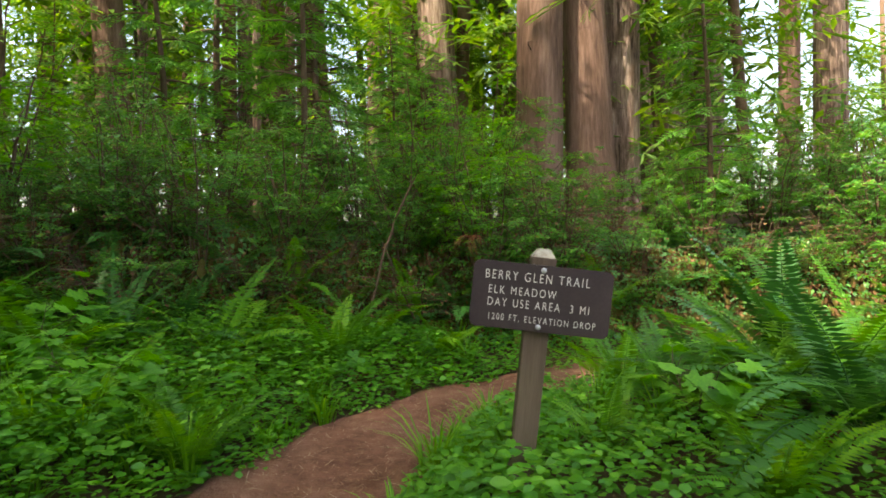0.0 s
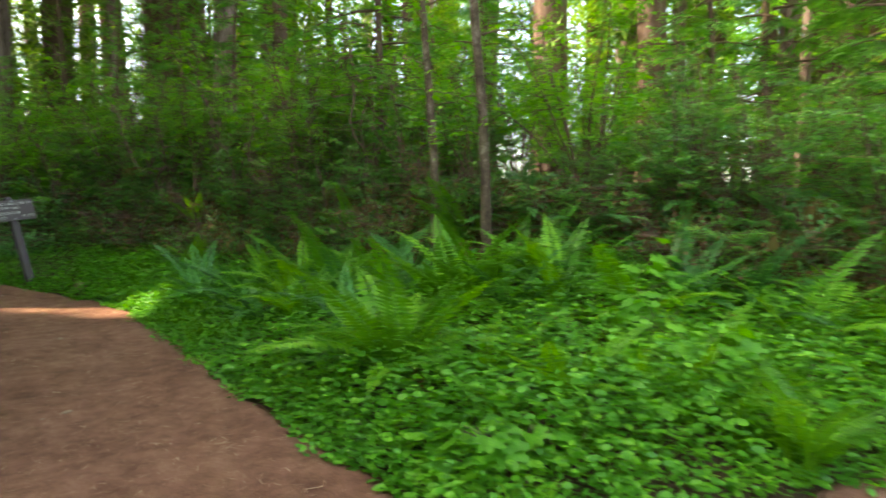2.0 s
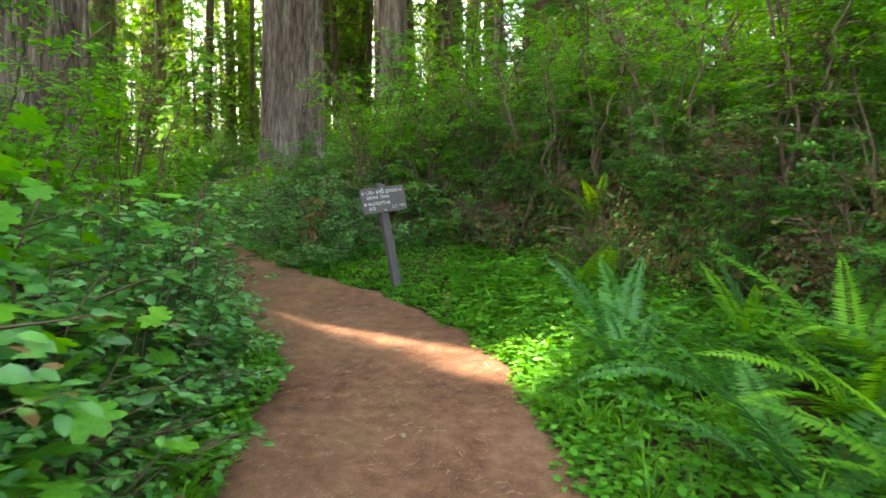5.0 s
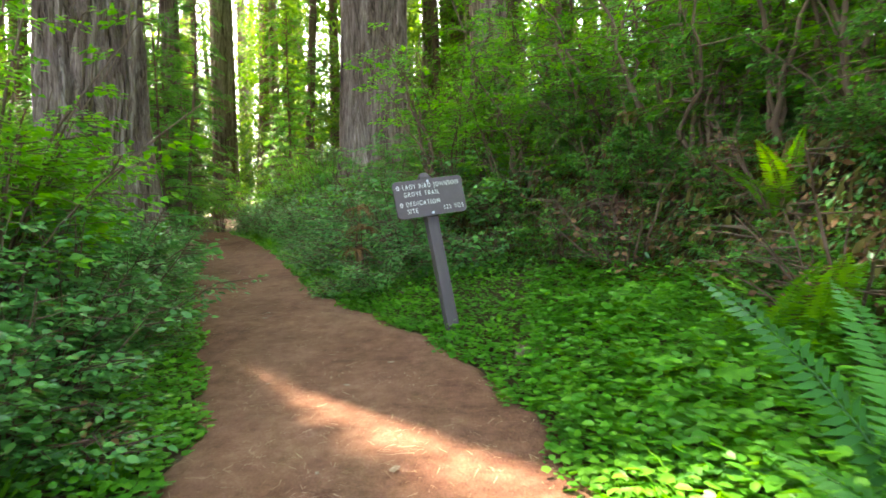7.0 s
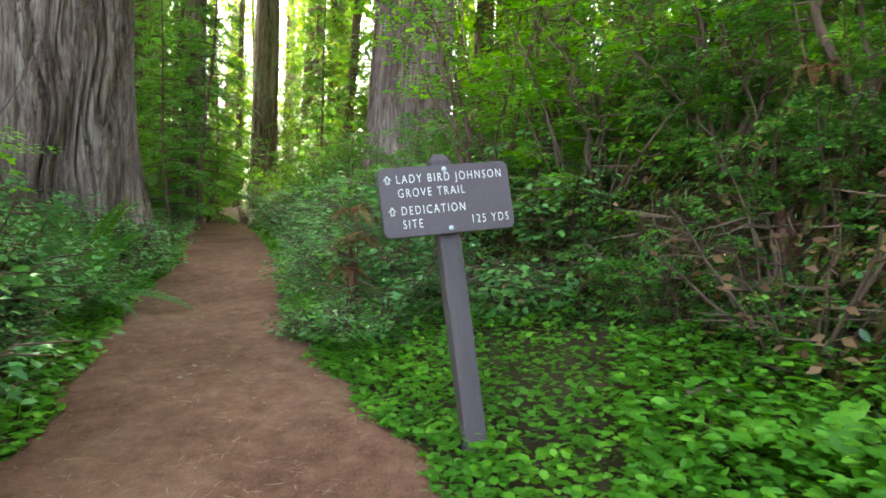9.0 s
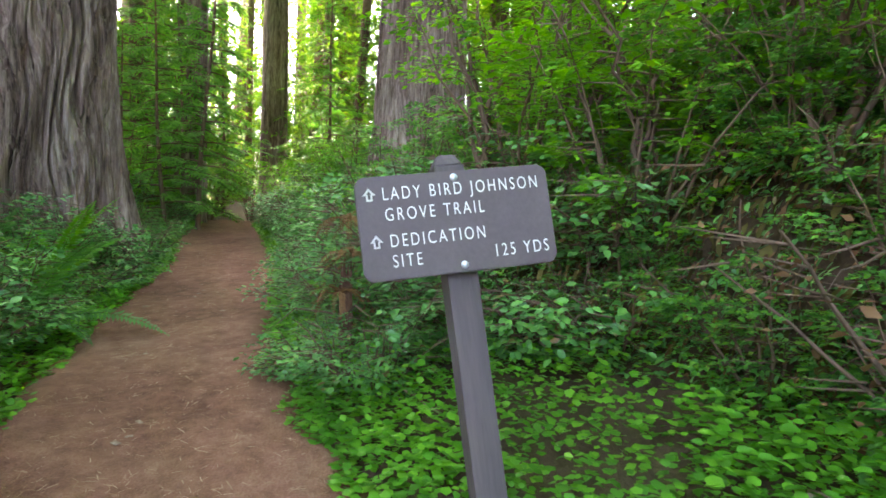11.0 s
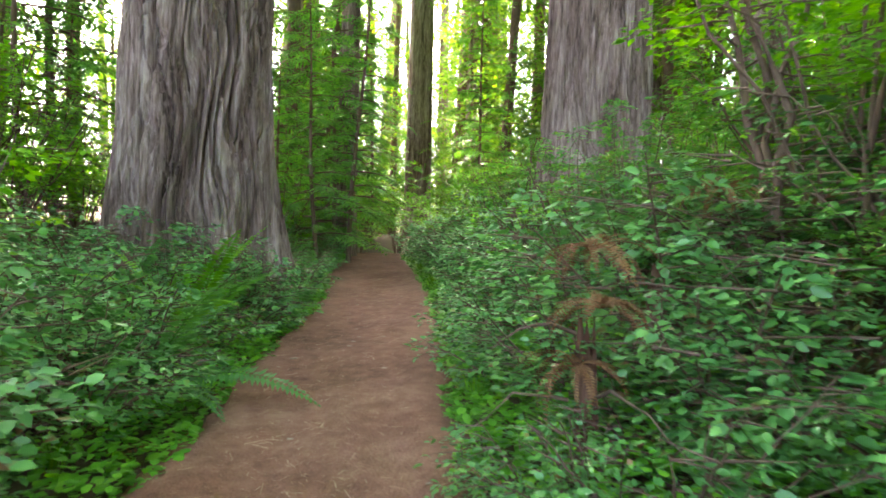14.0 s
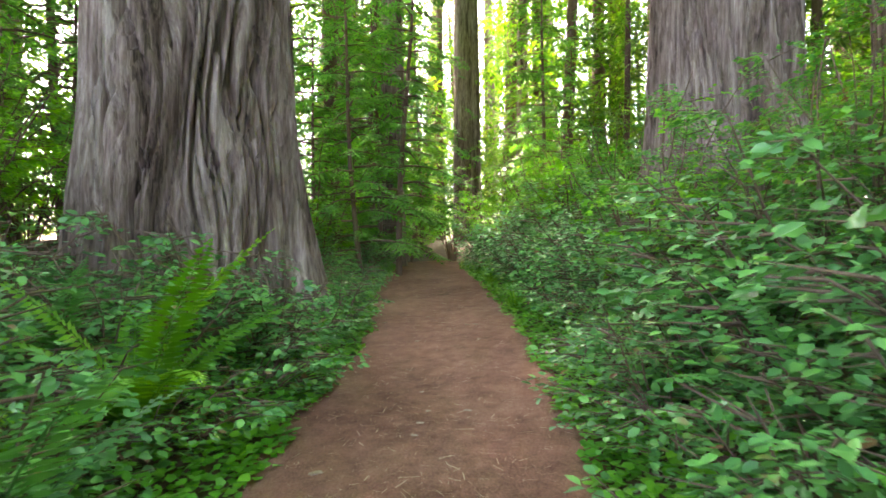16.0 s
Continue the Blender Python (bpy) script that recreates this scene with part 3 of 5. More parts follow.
BERRIES = [
    (-5.1, -0.95, 0.9, 0.45, 56),
    (-5.75, -0.9, 1.0, 0.45, 63),
    (-6.5, -0.85, 1.1, 0.45, 49),
    (-5.5, -1.2, 2.2, 0.6, 154),
    (-6.3, -1.2, 2.3, 0.65, 203),
    (-7.2, -1.3, 2.1, 0.65, 154),
    (-8.3, -1.5, 2.0, 0.7, 84),
    (-6.0, -2.1, 2.9, 0.9, 126),
    (-3.28, 4.15, 0.75, 0.45, 35),
    (-2.7, 3.9, 0.6, 0.5, 63),
    (-10.3, 2.15, 0.45, 0.4, 42),
    (-10.9, 2.4, 0.5, 0.4, 42),
    (-9.6, 2.2, 0.4, 0.4, 35),
    (1.3, 3.2, 0.5, 0.45, 42),
    (1.75, 5.2, 0.8, 0.5, 49),
    (-3.68, 5.07, 0.8, 0.5, 42),
    (-7.74, 6.1, 1.6, 0.4, 28),
    (-2.5, 1.9, 0.4, 0.4, 28),
    (-3.57, 4.64, 0.7, 0.45, 42),
    (-2.59, 2.18, 0.35, 0.4, 28),
    (-2.43, 3.32, 0.4, 0.4, 28),
    (2.18, 6.31, 0.7, 0.5, 42),
    (-1.23, 5.31, 0.5, 0.4, 28),
    (-12.23, 2.14, 0.55, 0.45, 42),
    (-15.49, -1.11, 0.6, 0.5, 42),
    (-8.93, 3.79, 0.8, 0.4, 28),
    (-16.54, 10.17, 1.2, 0.5, 28),
]
ALDERS = [
    (-5.55, 4.55, 8.0, 0.065, -0.01, 0.0),
    (-6.2, 4.3, 7.5, 0.055, -0.01, 0.0),
]
TUFT_SPOTS = [
    (0.19, 3.44),
    (0.04, 3.9),
    (0.29, 3.52),
    (-0.03, 3.28),
    (0.23, 4.0),
    (-0.14, 3.43),
    (-0.22, 6.8),
    (-0.07, 6.23),
    (-2.61, 3.32),
    (-1.97, 3.35),
    (-2.91, 2.98),
    (0.17, 4.15),
    (0.02, 3.39),
    (0.62, 3.43),
    (0.6, 3.88),
    (0.89, 3.88),
    (-1.61, 3.29),
    (-2.23, 3.26),
    (-3.13, 3.79),
    (1.17, 3.34),
    (-1.84, 5.5),
    (-1.33, 4.93),
]
STICKS = [
    ([(-14.0, -0.35, 0.82), (-13.6, 0.09, 0.75)], 0.01, 'thin grey twig lying over the leaves'),
    ([(-12.64, 1.66, 0.89), (-12.69, 1.66, 0.59), (-12.41, 1.59, 0.51)], 0.02, 'pale broken stick upright in the leaves'),
    ([(-12.83, 1.6, 0.86), (-12.69, 1.74, 0.89), (-12.95, 2.03, 0.72)], 0.02, 'mossy dead branch over the leaves'),
    ([(-11.57, 1.1, 0.46), (-11.5, 1.45, 0.49)], 0.04, 'broken pale log end beside the trail'),
    ([(-12.01, 2.36, 0.72), (-12.09, 2.46, 0.48)], 0.05, 'short weathered stump in the leaves'),
    ([(-11.45, 3.29, 0.71), (-11.3, 4.64, 0.94)], 0.03, 'dead grey branch leaning in the shrubs'),
    ([(-11.77, 1.12, 0.49), (-11.66, 1.35, 0.48)], 0.06, 'pale stone-like piece of wood at the trail edge'),
    ([(-1.25, 6.6, 0.5), (-1.0, 6.6, 1.3), (-0.85, 6.65, 1.7), (-0.55, 6.7, 2.3)], 0.018, 'bent dead shrub stem leaning among the bushes'),
]
FAR_SPOTS = [
    (-40.42, -25.79),
    (-38.51, -22.93),
    (-44.74, -26.9),
    (-40.62, -22.4),
    (-39.37, -20.37),
    (-46.75, -24.44),
    (-58.17, -30.59),
    (-56.42, -27.85),
    (-56.35, -26.26),
    (-45.05, -18.64),
    (-52.51, -21.35),
    (-47.15, -17.53),
    (-45.18, -15.58),
    (-44.0, -14.11),
    (-46.84, -14.28),
    (-63.98, -19.31),
    (-62.07, -17.25),
    (-61.92, -15.86),
    (-62.11, -14.6),
    (-47.66, -9.85),
    (-37.11, -20.47),
    (-43.39, -23.72),
    (-46.07, -23.93),
    (-49.14, -24.17),
    (-50.44, -23.11),
    (-35.9, -13.37),
    (-46.61, -17.53),
    (-48.56, -16.79),
    (-45.81, -13.97),
    (-2.08, 20.24),
    (-1.89, 24.42),
    (-0.91, 19.1),
    (-0.83, 30.95),
    (-0.02, 30.0),
    (0.67, 25.55),
    (1.16, 22.07),
    (2.25, 30.54),
    (-38.72, -5.79),
    (-44.36, -6.07),
    (-43.91, -5.04),
    (-38.0, -3.27),
    (-36.41, -2.31),
    (-39.8, -1.89),
    (-36.85, -0.88),
]
CHIPS = [
    (-11.18, -0.67),
    (-13.33, -1.58),
    (-16.59, -3.49),
    (-16.42, -3.42),
    (-16.77, -3.55),
    (-15.58, -3.52),
    (-13.16, -1.5),
    (-13.08, -1.51),
    (-11.84, 0.51),
]
HANGING = [
    (-14.55, -0.85, 1.0),
    (-14.5, -0.8, 0.75),
    (-14.5, -0.9, 0.5),
    (-13.3, 2.3, 1.0),
    (-15.45, -0.35, 1.0),
    (0.0, 6.9, 1.3),
]

# ---- trunks ----
def trunk_mesh(name, r, tall, mat, seg=72, rows=60, flare=0.55, furrow=0.05, seed=0.0, twist=0.25):
    """A redwood trunk: long vertical ridges and furrows, flared at the foot."""
    v = []
    for j in range(rows + 1):
        z = (tall + 1.2) * (j / rows) ** 1.35 - 1.2
        rad = r * (1 - 0.35 * z / max(tall, 25.0)) * (1 + flare * math.exp(-max(z, 0) / (1.3 * r)))
        for i in range(seg):
            a = 2 * math.pi * i / seg
            b = a + twist * z / 10 + 0.2 / max(r, 0.5) * noise.noise((math.cos(a) * 3 * r, math.sin(a) * 3 * r, z * 0.8 + seed))
            c, s = math.cos(b), math.sin(b)
            g1 = noise.noise((c * 7.5 * r + seed, s * 7.5 * r, z * 0.42))
            g2 = noise.noise((c * 15 * r, s * 15 * r + seed, z * 0.6))
            rid = 0.75 - 1.15 * math.exp(-(g1 / 0.11) ** 2) - 0.7 * math.exp(-(g2 / 0.11) ** 2) + 0.25 * noise.noise((c * 26 * r, s * 26 * r, z * 0.9))
            but = noise.noise((c * 1.6 + seed, s * 1.6, 0.3)) * 0.2 * math.exp(-max(z, 0) / (2.2 * r))
            rr = rad * (1 + but) + furrow * rid
            v.append((rr * math.cos(a), rr * math.sin(a), z))
    f = []
    for j in range(rows):
        for i in range(seg):
            p, n = j * seg + i, j * seg + (i + 1) % seg
            f.append((p, n, n + seg, p + seg))
    return mesh_of(name, v, f, mat, False)


def twigs(base_z, top_z, r, n, reach):
    """Dead side branches on a trunk."""
    out = []
    for _ in range(n):
        a, z = rng.uniform(0, 6.28), rng.uniform(base_z, top_z)
        ln = rng.uniform(0.3, 1) * reach
        t = np.linspace(0, 1, 5)
        p = np.stack([np.cos(a + 0.4 * t) * (r * 0.8 + ln * t), np.sin(a + 0.4 * t) * (r * 0.8 + ln * t), z + 0.15 * ln * t - 0.35 * ln * t * t], -1)
        out.append(tube(p, 0.02 * (1 - 0.8 * t), 4))
    return join(out)


def redwood(x, y, r, tall=26.0, mat=BARK, seg=72, rows=60, lean=(0, 0), seed=0.0, label="", sink=0.3, furrow=0.05, flare=0.5):
    m = pose(x, y, gz(x, y) - sink, -lean[1], lean[0], 0)
    t = add("redwood_tree", None, None, m, label or "tall redwood with furrowed grey-brown fibrous bark", "tree", "redwoods")
    add("trunk", trunk_mesh("trunk", r, tall, mat, seg, rows, flare, furrow, seed), t)
    for _ in range(5):
        add("dead_branch", mesh_of("dead_branch", *twigs(3.0, 11.0, r, 1, 1.6), STEM), t)
    return t


redwood(-17.6, -6.8, 0.84, 30, BARK, 400, 180, (0, 0), 3.1, "massive redwood with deeply furrowed grey bark beside the trail", 0.0, 0.15, 0.4)
redwood(-22.0, -2.4, 0.84, 28, BARK, 180, 110, (0, 1.0), 8.7, "redwood with grey stringy bark behind the shrubs", 0.3, 0.08, 0.35)
for k, (x, y, r, red, lx) in enumerate(TREES):
    redwood(x, y, r, 30, BARK_RED if red else BARK, 56 if r < 0.6 else 90, 44, (lx, 0), 1.7 * k + 0.4,
            "tall redwood with reddish-brown furrowed bark" if red else "straight tall redwood with grey bark deep in the forest", 0.5, 0.035, 0.25)


# ---- conifers ----
def conifer_crown(tall, low, reach, n_br, size, droop=0.35, top_taper=1.0):
    """Whorls of drooping branches set with flat needle sprays; and the branches' wood."""
    wood, pos, along, up, sz = [], [], [], [], []
    for i in range(n_br):
        z = low + (tall - low) * (i + rng.uniform(0, 1)) / n_br
        k = (1 - (z - low) / (tall - low)) ** 0.75 * top_taper
        ln = reach * (0.25 + 0.75 * k) * rng.uniform(0.6, 1.1)
        a = i * 2.4 + rng.uniform(-0.4, 0.4)
        t = np.linspace(0, 1, 6)
        rad = ln * t
        zz = z + 0.12 * ln * t - droop * ln * t * t
        p = np.stack([np.cos(a) * rad, np.sin(a) * rad, zz], -1)
        wood.append(tube(p[:5], 0.012 * (1 - 0.75 * t[:5]) * (1 + ln), 3))
        m = max(3, int(ln / size * 3.4))
        s = rng.uniform(0.2, 1, m)
        base = np.stack([np.interp(s, t, p[:, c]) for c in range(3)], -1)
        sd = rng.choice([-1, 1], m) * rng.uniform(0.2, 1.1, m)
        pos.append(base)
        along.append(np.stack([np.cos(a + sd), np.sin(a + sd), rng.uniform(-0.5, -0.05, m)], -1))
        up.append(ups(m, 0.25))
        sz.append(size * rng.uniform(0.6, 1.3, m) * (1.2 - 0.5 * s))
    v, f = scatter(*SPRAY, np.concatenate(pos), np.concatenate(along), np.concatenate(up), np.concatenate(sz))
    return (v, f), join(wood)


def conifer(tall, low, reach, n_br, size, label, r=0.06, mat=HEMLOCK):
    t = add("hemlock_tree", None, None, None, label, "tree", "young hemlocks")
    z = np.linspace(0, tall, 9)
    p = np.stack([0.05 * np.sin(z * 0.7), 0.05 * np.cos(z * 0.9) - 0.05, z - 0.2], -1)
    add("trunk", mesh_of("trunk", *tube(p, r * (1 - 0.85 * z / tall) + 0.008, 8), STEM, True), t)
    fol, wood = conifer_crown(tall, low, reach, n_br, size)
    add("crown", mesh_of("crown", *fol, mat), t, None, "flat drooping sprays of green needles")
    add("limb", mesh_of("limb", *wood, STEM), t)
    return t


def place_copies(protos, spots, lift=-0.05, grow=(0.85, 1.2)):
    """Each prototype stands at its first spot; the rest are copies."""
    used = set()
    for i, (x, y, *s) in enumerate(spots):
        k = i % len(protos)
        sc = (s[0] if s else 1.0) * rng.uniform(*grow)
        m = pose(x, y, gz(x, y) + lift, rng.uniform(-3, 3), rng.uniform(-3, 3), rng.uniform(0, 360)) @ Matrix.Scale(sc, 4)
        if k not in used:
            used.add(k)
            protos[k].matrix_basis = m
        else:
            c = copy_thing(protos[k], Matrix.Identity(4))
            c.matrix_basis = m


def spots_in(n, xr, yr, ok, gap):
    got, tries = [], 0
    while len(got) < n and tries < n * 60:
        tries += 1
        x, y = rng.uniform(*xr), rng.uniform(*yr)
        if not ok(x, y):
            continue
        if all((x - a) ** 2 + (y - b) ** 2 > gap * gap for a, b, *_ in got):
            got.append((x, y))
    return got


def behind_wall(x, y):
    """Metres north of the front of the tall shrubs."""
    return y - float(np.interp(-x, -NW[:, 0], NW[:, 1]))


def off(x, y):
    return float(off_trail(x, y)[0])


def glade(x, y):
    """The open strip of forest that the trail runs towards, where the light falls in."""
    along, across = -0.921 * (x + 11.3) - 0.389 * y, -0.389 * (x + 11.3) + 0.921 * y
    return 13 < along < 44 and -0.16 < across / along < -0.025


young = [conifer(7.5, 0.8, 1.7, 54, 0.5, "young hemlock with drooping green sprays"),
         conifer(10.0, 1.5, 2.0, 64, 0.55, "slender hemlock with feathery green branches", 0.08),
         conifer(5.0, 0.4, 1.3, 52, 0.42, "small bushy hemlock with fresh green needles", 0.045)]
place_copies(young, [c for c in CONIFERS if not glade(c[0], c[1])] + spots_in(17, (-34, -1.5), (3, 18), lambda x, y: 2.0 < behind_wall(x, y) < 11, 1.9)
             + spots_in(20, (-34, 4), (-18, -2), lambda x, y: not north_side(x, y)[0] and 3.2 < off(x, y) < 11 and math.hypot(x + 17.6, y + 6.8) > 2.6, 1.9), -0.05, (0.75, 1.25))


# ---- tall distant forest ----
def far_tree(r, tall, low, n, reach, mat):
    t = add("distant_redwood", None, None, None, "distant redwood with straight trunk and hazy green boughs", "tree", "distant redwoods")
    h = np.array([-0.5, 0.6, 2, 6, 14, tall])
    add("trunk", mesh_of("trunk", *tube(np.stack([0.02 * h, np.zeros(6), h], -1), r * np.array([1.5, 1.2, 1.05, 0.95, 0.8, 0.4]), 12), mat, True), t)
    z = rng.uniform(low, tall, n)
    k = r * 0.6 + rng.uniform(0.15, 1, n) * reach * (1 - 0.6 * z / tall)
    b = rng.uniform(0, 2 * np.pi, n)
    pos = np.stack([k * np.cos(b), k * np.sin(b), z], -1)
    d = np.stack([np.cos(b + rng.normal(0, .6, n)), np.sin(b + rng.normal(0, .6, n)), rng.uniform(-0.6, 0, n)], -1)
    add("crown", mesh_of("crown", *scatter(*FAR_SPRAY, pos, d, ups(n, 0.35), rng.uniform(0.8, 1.6, n)), FAR_LEAF), t)
    return t


far = [far_tree(0.45, 26, 1.5, 300, 3.4, BARK), far_tree(0.26, 20, 0.3, 300, 3.0, STEM), far_tree(0.6, 30, 2.5, 300, 3.8, BARK_RED), far_tree(0.16, 15, 0.2, 300, 2.6, STEM), far_tree(0.14, 11, 0.1, 300, 2.8, STEM)]
ring = list(FAR_SPOTS) + [(-11.3 - 0.921 * a - 0.389 * b, -0.389 * a + 0.921 * b) for a, b in ((47, -5.2), (49, -2.6), (51, -0.2), (53, -4.0), (56, -1.6), (58, -6.0), (61, -3.2), (64, -0.5), (66, -5.0))] + spots_in(26, (-48, -22), (3, 27), lambda x, y: True, 2.2) + spots_in(8, (-22, 16), (20, 40), lambda x, y: True, 2.4)
for i in range(150):
    a, d = radians(rng.uniform(50, 270) if i < 128 else rng.uniform(0, 360)), 17 + 40 * rng.uniform(0, 1) ** 1.3
    x, y = -9 + (d + 8) * math.cos(a), d * math.sin(a)
    if not (-40 < x < -30 and abs(y + 0.5 * (-x - 13) + 2) < 2.0):
        ring.append((x, y))
place_copies(far, [p for p in ring if not glade(p[0], p[1])], -0.1, (0.75, 1.25))


def shade_canopy(n):
    """Unseen boughs added towards the sun as a shade, gapped for two sun shafts."""
    # the last three ranges only thicken the shade along the trail
    fx = np.r_[rng.uniform(-32, 12, n), rng.uniform(-20, -11.6, 400), rng.uniform(-8.2, 2, 600), rng.uniform(-13, -7, 600)]
    fy = np.r_[rng.uniform(-15, 17, n), rng.uniform(-6, 1.0, 400), rng.uniform(-1.6, 2.6, 600), rng.uniform(-3, 3, 600)]
    z = rng.uniform(17, 30, len(fx))
    keep = (fx > -21) | (rng.uniform(0, 1, len(fx)) < 0.72)
    fx, fy, z = fx[keep], fy[keep], z[keep]
    t = (z - 0.4) / sun_dir.z
    m = len(z)
    v, f = scatter(*FAR_SPRAY, np.stack([fx + sun_dir.x * t, fy + sun_dir.y * t, z], -1), rand_dirs(m, -0.3, 0.1), ups(m, 0.3), rng.uniform(1.2, 2.3, m))
    c = v[f].mean(1)
    c = c - np.array(sun_dir) * ((c[:, 2:] - 0.4) / sun_dir.z)
    u, w = (c[:, 0] + 9.9) * -0.78 + (c[:, 1] - 0.45) * -0.625, (c[:, 0] + 9.9) * 0.625 + (c[:, 1] - 0.45) * -0.78
    # holes shaped to drop sun on the trail bend and the side-trail ferns
    shaft = (w < 0.12) & (w > -1.15 + 0.25 * np.sin(2.3 * u)) & (u > -2.0) & (u < 2.7)
    glow = (np.abs(c[:, 0] - 5.2) < 2.6) & (np.abs(c[:, 1] - 6.2) < 3.2)
    f = f[~(shaft | glow)]
    add("forest_canopy", mesh_of("forest_canopy", v, f, HEMLOCK), None, None, "unseen conifer boughs added overhead to shade the trail", "foliage", "", "stuff")


shade_canopy(10500)


# ---- shrubs ----
def shrub(name, label, group, tall, wide, n_stems, n_leaves, leaf, template, mat, flat=0.35, stem_r=0.012, low=0.12):
    """Arching stems that branch, with leaves along the twigs."""
    s = add(name, None, None, None, label, "shrub", group)
    wood, tips = [], []
    for i in range(n_stems):
        a = rng.uniform(0, 6.28)
        out = wide * rng.uniform(0.25, 1.0)
        h = tall * rng.uniform(0.55, 1.05) * (1 - 0.35 * (out / wide) ** 2)
        t = np.linspace(0, 1, 8)
        wig = np.cumsum(rng.normal(0, 0.035, (8, 2)), 0) * tall * 0.5
        p = np.stack([np.cos(a) * (0.08 + out * t ** 1.4) + wig[:, 0] * t, np.sin(a) * (0.08 + out * t ** 1.4) + wig[:, 1] * t, h * (1.12 * t - 0.12 * t * t) - 0.08], -1)
        wood.append(tube(p, stem_r * (1.4 - t) * rng.uniform(0.7, 1.4), 5))
        for _ in range(8):
            s0 = rng.uniform(low + 0.1, 1)
            b0 = np.array([np.interp(s0, t, p[:, c]) for c in range(3)])
            ang = a + rng.normal(0, 1.1)
            ln = rng.uniform(0.2, 0.5) * (0.5 + 0.35 * wide)
            tt = np.linspace(0, 1, 3)
            bp = b0 + np.stack([np.cos(ang) * ln * tt, np.sin(ang) * ln * tt, ln * (0.35 * tt - 0.3 * tt * tt) + rng.normal(0, 0.02, 3)], -1)
            wood.append(tube(bp[::2], 0.006 * (1.2 - tt[::2]), 3))
            tips.append((bp, ang))
    per = max(1, n_leaves // len(tips))
    pos, al = [], []
    up = []
    for bp, ang in tips:
        u = rng.uniform(0.05, 1.08, per)
        sgn = rng.choice([-1, 1], per)
        side = sgn * rng.uniform(0.05, 1.0, per) * (leaf * 0.6 + 0.13 * np.clip(1.1 - u, 0.15, 1))
        b = np.stack([np.interp(u, np.linspace(0, 1, 3), bp[:, c]) for c in range(3)], -1)
        b += side[:, None] * np.array([-math.sin(ang), math.cos(ang), 0.0]) + rng.normal(0, [0.02, 0.02, 0.014], (per, 3))
        b[:, 2] -= 0.5 * np.abs(side)
        pos.append(b)
        sd = ang + sgn * rng.uniform(0.3, 1.3, per)
        al.append(np.stack([np.cos(sd), np.sin(sd), rng.normal(-0.12, 0.22, per)], -1))
        up.append(unit(np.array([math.cos(ang) * 0.25, math.sin(ang) * 0.25, 1.0]) + rng.normal(0, 0.22, 3) + rng.normal(0, flat * 0.7, (per, 3))))
    pos, al, up = np.concatenate(pos), np.concatenate(al), np.concatenate(up)
    n = len(pos)
    add("stem", mesh_of("stem", *join(wood), STEM), s, None, "", "", "", "stuff")
    add("foliage", mesh_of("foliage", *scatter(*template, pos, al, up, leaf * rng.uniform(0.6, 1.3, n)), mat), s)
    return s


huck = [shrub("huckleberry_bush", "tall evergreen huckleberry bush with small glossy dark leaves", "huckleberry bushes", 2.7, 1.1, 14, 5000, 0.062, DIAMOND, HUCK, low=0.12),
        shrub("huckleberry_bush", "dense evergreen huckleberry bush with dark leaves and bare stems", "huckleberry bushes", 2.1, 1.2, 14, 4600, 0.064, DIAMOND, HUCK, low=0.02),
        shrub("huckleberry_bush", "spreading dark green huckleberry bush with brown twigs", "huckleberry bushes", 3.2, 1.2, 14, 5000, 0.064, DIAMOND, HUCK, low=0.2)]
light = [shrub("red_huckleberry_bush", "feathery bright green huckleberry bush", "red huckleberry bushes", 3.3, 1.3, 13, 3400, 0.064, DIAMOND, HUCK_LIGHT, 0.25, low=0.35),
         shrub("red_huckleberry_bush", "airy yellow-green huckleberry bush with thin stems", "red huckleberry bushes", 2.6, 1.3, 12, 3000, 0.066, DIAMOND, HUCK_LIGHT, 0.25, low=0.2)]
salal = [shrub("salal_shrub", "low salal shrub with leathery oval green leaves", "salal shrubs", 0.85, 0.6, 15, 1300, 0.056, OVAL, SALAL, 0.5, 0.007, 0.0),
         shrub("salal_shrub", "knee-high salal with broad shiny leaves", "salal shrubs", 1.15, 0.65, 16, 1500, 0.058, OVAL, SALAL, 0.5, 0.008, 0.0),
         shrub("salal_shrub", "dense salal clump with bluish-green glossy leaves", "salal shrubs", 0.6, 0.6, 14, 1150, 0.054, OVAL, SALAL, 0.5, 0.006, 0.0)]
tall_salal = [shrub("tall_salal", "head-high salal with dark glossy leaves crowding the trail edge", "tall salal shrubs", 1.75, 0.42, 20, 2900, 0.068, OVAL, SALAL, 0.5, 0.007, -0.08),
              shrub("tall_salal", "upright salal thicket with leathery green leaves", "tall salal shrubs", 1.45, 0.45, 20, 2600, 0.062, OVAL, SALAL, 0.5, 0.007, -0.08)]
far_enough = lambda x, y: math.hypot(x + 17.6, y + 6.8) > 1.35 and math.hypot(x + 22.0, y + 2.4) > 1.3
place_copies([huck[1]], [(x, y, 0.5) for x, y in spots_in(58, (-16, 6.5), (-1, 9), lambda x, y: -0.05 < behind_wall(x, y) < 0.7 and off(x, y) > 0.7 and far_enough(x, y), 0.42)], -0.08, (0.75, 1.2))
huck[1] = shrub("huckleberry_bush", "evergreen huckleberry bush with arching leafy twigs", "huckleberry bushes", 2.3, 1.15, 14, 4600, 0.062, DIAMOND, HUCK, low=0.02)
